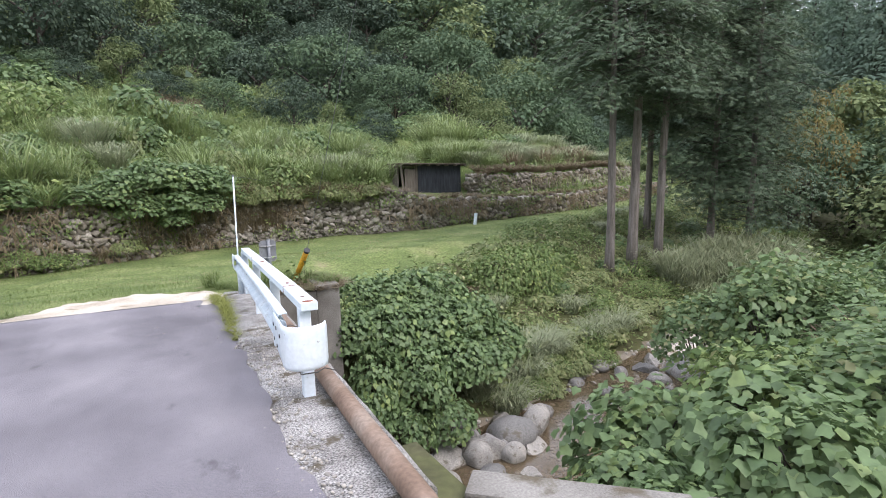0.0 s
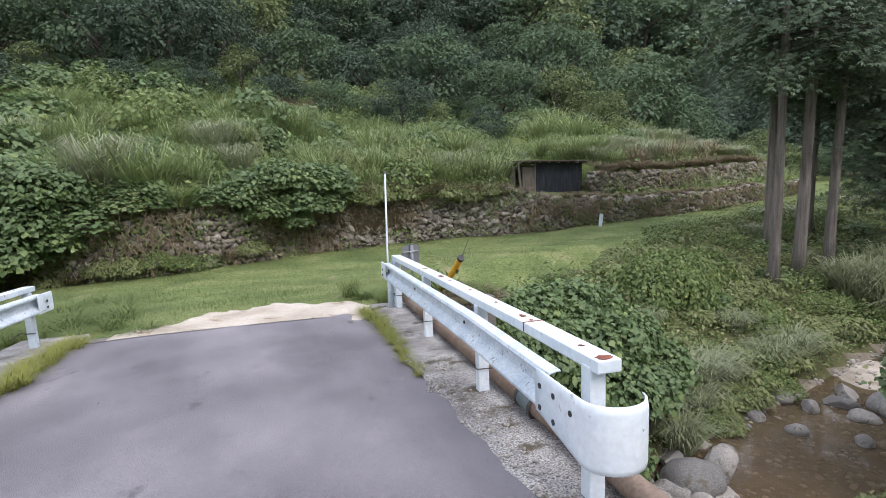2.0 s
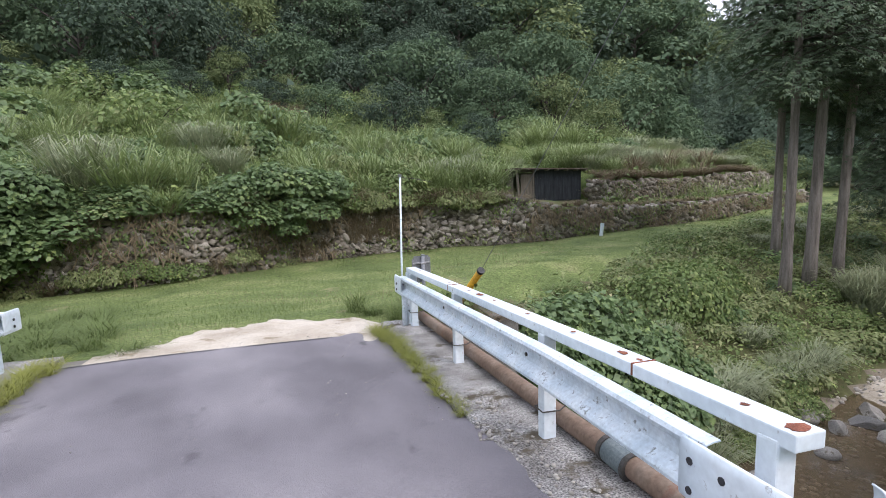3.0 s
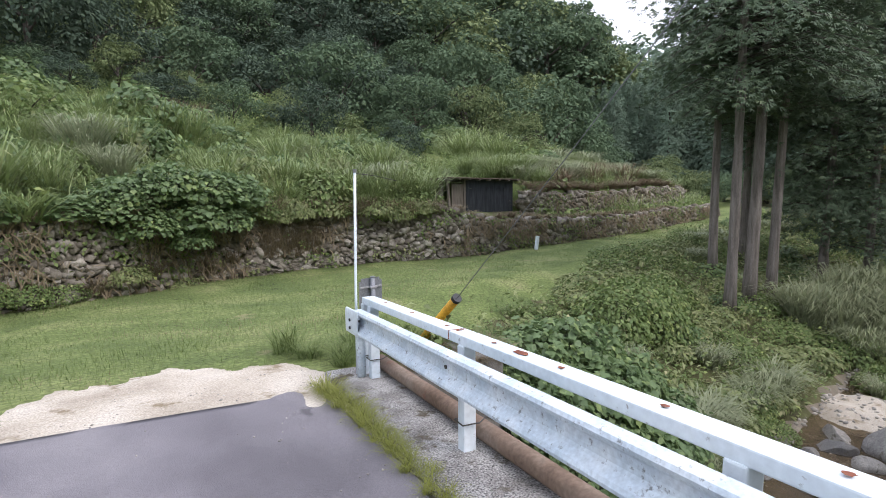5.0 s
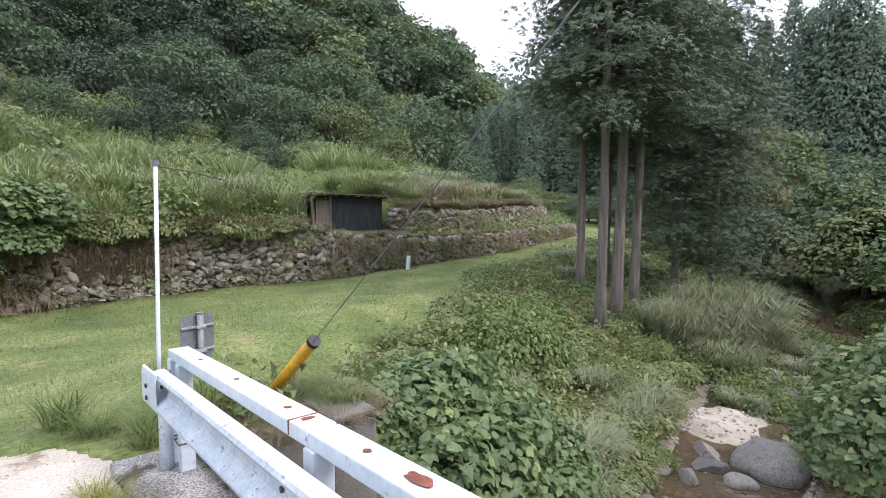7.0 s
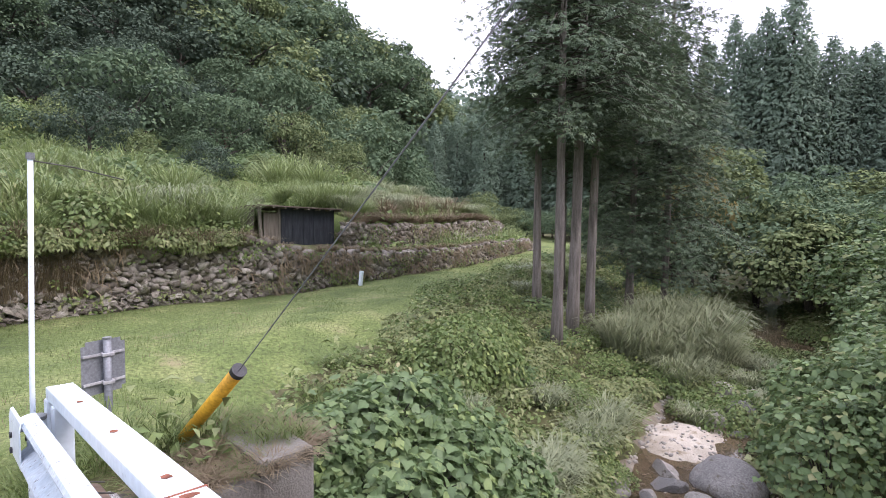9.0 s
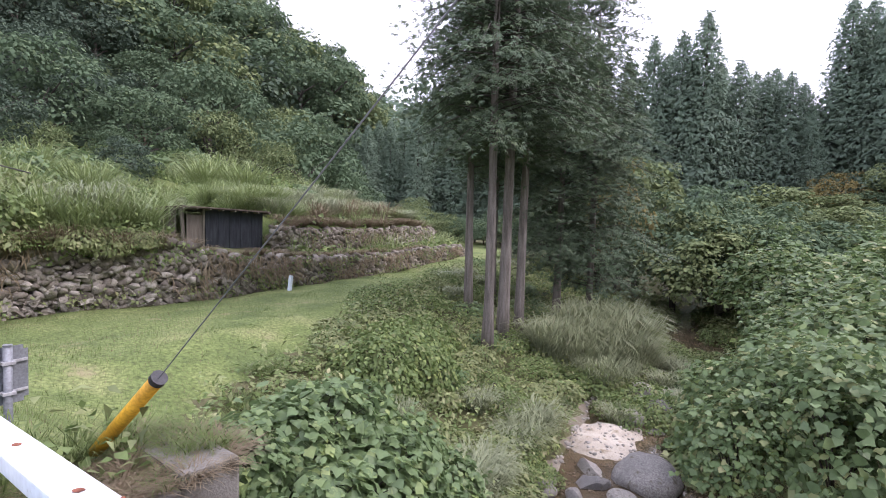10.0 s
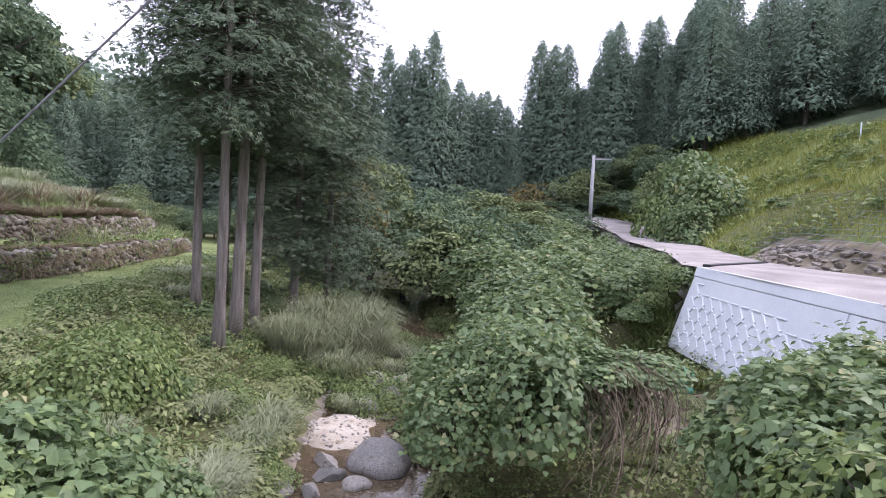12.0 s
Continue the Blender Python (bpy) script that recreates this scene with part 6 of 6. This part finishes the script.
for x, y, s in ((4.6, 9.4, 0.55), (5.4, 9.2, 0.5), (5.0, 8.6, 0.33), (6.0, 9.7, 0.42), (6.3, 9.0, 0.36), (4.1, 8.7, 0.3), (4.0, 9.5, 0.35), (5.7, 8.2, 0.28), (3.7, 8.2, 0.22), (9.2, 11.1, 0.25), (9.7, 10.9, 0.2), (8.7, 10.9, 0.18), (13.6, 11.6, 0.25), (15.2, 10.6, 0.3), (16.4, 12.0, 0.35), (17.5, 11.1, 0.3), (18.6, 12.3, 0.3),
                (10.4, 11.5, 0.3), (7.3, 10.6, 0.25), (6.8, 10.1, 0.2), (3.2, 7.2, 0.25), (13.0, 9.2, 0.22), (10.9, 8.9, 0.2), (15.6, 11.5, 0.5), (16.3, 11.0, 0.55), (17.0, 11.7, 0.45), (17.9, 11.9, 0.5), (18.3, 11.2, 0.45), (19.2, 11.8, 0.5), (16.0, 10.5, 0.35)):
    rock(x, y, s)
# pale sand bar and gravel
sbx, sby = np.meshgrid(np.linspace(12.2, 15.8, 30), np.linspace(9.9, 13.2, 30))
q_ = np.hypot((sbx - 14.0) / 1.7, (sby - 11.55) / 1.25 + 0.1 * np.sin(sbx * 3))
sbz = creek_z(sbx) + 0.27 - 0.34 * q_ ** 2.5 + 0.05 * rough(sbx, sby, 2.2) + 0.03 * rough(sbx, sby, 6)
me = np_mesh("sand_bar", np.stack([sbx, sby, sbz], -1).reshape(-1, 3), [(np.stack([np.arange(900).reshape(30, 30)[:-1, :-1], np.arange(900).reshape(30, 30)[:-1, 1:], np.arange(900).reshape(30, 30)[1:, 1:], np.arange(900).reshape(30, 30)[1:, :-1]], -1).reshape(-1, 4), 0)], [M_SAND])
tagged(new("sand_bar", me), "pale sand bar heaped beside the creek", "sand", kind="structure")
PEB = [rock_mesh("pebble", 450 + i, M_BOULDER, 0.6, 1) for i in range(3)]


def pebbles(name, label, n, sampler, s0, s1, mats, seed):
    r = np.random.default_rng(seed)
    x, y = sampler(r, n)
    z = height(x, y)
    tv = np.array([v.co[:] for v in PEB[0].vertices])
    tf = [np.array([p.vertices[:] for p in PEB[0].polygons])]
    a, b, c = frames(np.tile([0.0, 0, 1], (len(x), 1)) + r.normal(size=(len(x), 3)) * 0.3, r)
    v, f = scatter((tv, tf), np.stack([x, y, z + 0.01], 1), (a, b, c), r.uniform(s0, s1, len(x)))
    return tagged(new(name, join_blocks(name, [(v, f, 0)], mats)), label, "gravel", kind="stuff")


M_PEB = surf("pebble_mix", [(0.18, 0.17, 0.16), (0.3, 0.28, 0.25), (0.48, 0.45, 0.4)], scale=2, fine=30, rough=0.9, bump=0.2, vary="island")
pebbles("creek_pebbles", "mixed grey and pale creek pebbles", 2600, in_zone(3, -3, 22, 3, 16), 0.03, 0.11, [M_PEB], 3)

def bar_spot(r, n):
    a, q = r.uniform(0, math.tau, n), np.sqrt(r.random(n))
    return 13.9 + 1.9 * q * np.cos(a), 11.4 + 1.5 * q * np.sin(a)


r_ = np.random.default_rng(31)
bx, by = bar_spot(r_, 260)
bq = np.hypot((bx - 14.0) / 1.7, (by - 11.55) / 1.25 + 0.1 * np.sin(bx * 3))
bz = creek_z(bx) + 0.27 - 0.34 * bq ** 2.5 + 0.05 * rough(bx, by, 2.2) + 0.03 * rough(bx, by, 6)
tv_ = np.array([v.co[:] for v in PEB[2].vertices])
v_, f_ = scatter((tv_, [np.array([p.vertices[:] for p in PEB[2].polygons])]), np.stack([bx, by, bz], 1), frames(np.tile([0.0, 0, 1], (len(bx), 1)) + r_.normal(size=(len(bx), 3)) * 0.3, r_), r_.uniform(0.015, 0.07, len(bx)))
tagged(new("bar_stones", join_blocks("bar_stones", [(v_, f_, 0)], [M_PEB])), "pale stones strewn over the gravel bar", "gravel", kind="stuff")

# ---- dry stone wall: single stones near the bridge axis, the rest joined ----
wall = thing("stone_wall", "rough dry stone terrace wall grown over with dry grass", "wall", kind="structure")
STONES = []
for i in range(7):
    r = np.random.default_rng(500 + i)
    bm = bmesh.new()
    bmesh.ops.create_cube(bm, size=1)
    bmesh.ops.subdivide_edges(bm, edges=bm.edges[:], cuts=1, use_grid_fill=True)
    for v in bm.verts:
        p = v.co.normalized() * 0.62
        v.co = v.co.lerp(p, 0.1) + Vector(r.normal(size=3) * 0.085)
    STONES.append(to_mesh("stone", bm, M_STONE))


count = 0
rest = []
rs = np.random.default_rng(77)
for run, (xa, xb, off, zlow, tall) in enumerate(((-13, 33.5, 0.0, 0.0, None), (14.3, 30.5, 1.62, 0.85, 1.15))):
    h = 0.05
    while h < (2.3 if run == 0 else 1.15):
        x = xa + rs.uniform(0, 0.3)
        while x < xb:
            w_ = rs.choice([0.11, 0.14, 0.17, 0.2, 0.24, 0.3]) * rs.uniform(0.9, 1.1)
            limit = float(wall_step(x)) if run == 0 else tall
            if h < limit - 0.02:
                y = float(ip(x, WALL)) + off + 0.06 * h - 0.05
                z = float(path_z(x, y)) + h + (float(wall_step(x)) + 0.05 if run else 0)
                m = pose(x, y + rs.uniform(-0.08, 0.06), z + rs.uniform(-0.09, 0.09), rs.uniform(-18, 18), rs.uniform(-50, 50), rs.uniform(-22, 22)) @ Matrix.Diagonal((w_ * 1.1, 0.32, w_ * rs.uniform(0.5, 0.85), 1))
                if run == 0 and 1.5 < x < 14.5 and count < 300:
                    st_ = new("stone", STONES[int(rs.integers(7))])
                    st_.parent = wall
                    st_.matrix_basis = m
                    count += 1
                else:
                    rest.append((int(rs.integers(7)), m))
            x += w_ * 0.84
        h += 0.125
vs, fs, base = [], [], 0
SV = [(np.array([v.co[:] for v in s.vertices]), np.array([p.vertices[:] for p in s.polygons])) for s in STONES]
for i, m in rest:
    v, f = SV[i]
    mm = np.array(m)
    vs.append(v @ mm[:3, :3].T + mm[:3, 3])
    fs.append(f + base)
    base += len(v)
ob = new("stones", np_mesh("stones", np.concatenate(vs), [(np.concatenate(fs), 0)], [M_STONEREST]))
ob.parent = wall
ob["kind"] = "stuff"

# rubble under the net, fence on the slope
for i in range(120):
    x = rng.uniform(19, 27.5)
    up = rng.uniform(-0.1, 1.2)
    y = ip(x, FOOT) - up
    rock(x, y, rng.uniform(0.12, 0.27), "broken brown rubble stone at the slope foot", 5 + i % 3)
net = thing("rockfall_net", "wire mesh net draped over the rubble and slope", "net", (24, -5, g(24, -5)))


def net_z(x, y):
    return g(x, y) + 0.38 + 0.06 * math.sin(x * 2.1) * math.sin(y * 3)


def net_strand(pts, r_):
    return tube([(x - 24, y + 5, net_z(x, y) - net.location.z) for x, y in pts], r_, 3, caps=False)


for i in range(42):
    x = 18 + i * 0.42
    part("strand", net_strand([(x + 0.12 * k, float(ip(x, FOOT)) - 0.3 - 0.62 * k) for k in range(8)], 0.011), M_CABLE, net)
for k in range(13):
    part("strand", net_strand([(x, float(ip(x, FOOT)) - 0.3 - 0.36 * k) for x in np.arange(18, 36, 1.1)], 0.011), M_CABLE, net)
part("edge_rope", net_strand([(x, float(ip(x, FOOT)) - 4.7 - 0.25 * math.sin(x)) for x in np.arange(18, 36, 0.9)], 0.03), M_STRAW, net, "slack pale edge rope")
d0, d1 = Vector((19.25, 1.45, 0)), Vector((23.4, -1.75, 0))
dz0, dz1 = float(ip(d0.x, ROADZ)) + 0.11, float(ip(d1.x, ROADZ)) + 0.11
drain = thing("drain_grate", "dark steel drain grate laid across the gravel road", "drain", ((d0.x + d1.x) / 2, (d0.y + d1.y) / 2, 0))
dl = (d1 - d0).length
bm = box(-dl / 2, dl / 2, -0.13, 0.13, -0.05, 0.03, 0.01)
bm.transform(Matrix.Translation((0, 0, (dz0 + dz1) / 2)) @ Matrix.Rotation(math.atan2(d1.y - d0.y, d1.x - d0.x), 4, "Z") @ Matrix.Rotation(-math.atan2(dz1 - dz0, dl), 4, "Y"))
part("grate", bm, M_BLACK, drain)
fence = thing("fence", "light fence of thin pale posts on the slope crest", "fence", (34, -13.5, g(34, -13.5)))
last = None
for x in np.arange(24, 46, 5.0):
    y = ip(x, FOOT) - 11.5
    z = g(x, y) - fence.location.z
    part("post", tube([(x - 34, y + 13.5, z - 0.2), (x - 34, y + 13.5, z + 1.3)], 0.045, 6), M_WHITE, fence)
    if last:
        for dz in (0.5, 1.1):
            part("wire", tube([(last[0] - 34, last[1] + 13.5, last[2] + dz), (x - 34, y + 13.5, z + dz)], 0.008, 4), M_CABLE, fence)
    last = (x, y, z)

# grit and fallen bits on the lane, grit in the sand
def lane(r, n):
    u, v = r.random(n), r.random(n)
    x = np.where(r.random(n) < 0.6, 0.55 - 0.9 * u ** 2, -3.2 + 3.8 * u)
    y = 1.5 + 8.6 * v
    return x, y


def bits(name, label, n, sampler, zf, s0, s1, mats, seed):
    r = np.random.default_rng(seed)
    x, y = sampler(r, n)
    z = zf(x, y)
    w = np.array([(BR @ Vector((a, b, c)))[:] for a, b, c in zip(x, y, z)])
    tf = [np.array([p.vertices[:] for p in PEB[1].polygons])]
    tv = np.array([v.co[:] for v in PEB[1].vertices])
    v, f = scatter((tv, tf), w, frames(np.tile([0.0, 0, 1], (n, 1)) + r.normal(size=(n, 3)) * 0.3, r), r.uniform(s0, s1, n))
    return tagged(new(name, join_blocks(name, [(v, f, 0)], mats)), label, "grit", kind="stuff")


bits("road_grit", "scattered pale grit on the asphalt", 260, lane, lambda x, y: 0.146 + SLOPE * y - 0.035 + 0.035 * (1 - (2 * (x + 3.28) / 3.9 - 1) ** 2) + 0.002, 0.004, 0.011, [M_PEB], 21)
bits("kerb_rubble", "loose stones and crumbled concrete along the kerb", 420, lambda r, n: (r.uniform(0.62, 1.0, n), r.uniform(2.8, 7.6, n)), lambda x, y: 0.146 + SLOPE * y + 0.006, 0.006, 0.022, [M_PEB], 22)
bits("sand_grit", "small stones lying in the sand", 300, lambda r, n: (r.uniform(-2.8, 0.5, n), r.uniform(10.25, 11.2, n)), lambda x, y: np.where(y < 10.5, 0.146 + SLOPE * y - 0.028, path_z(x, y) + 0.022), 0.005, 0.018, [M_PEB], 23)
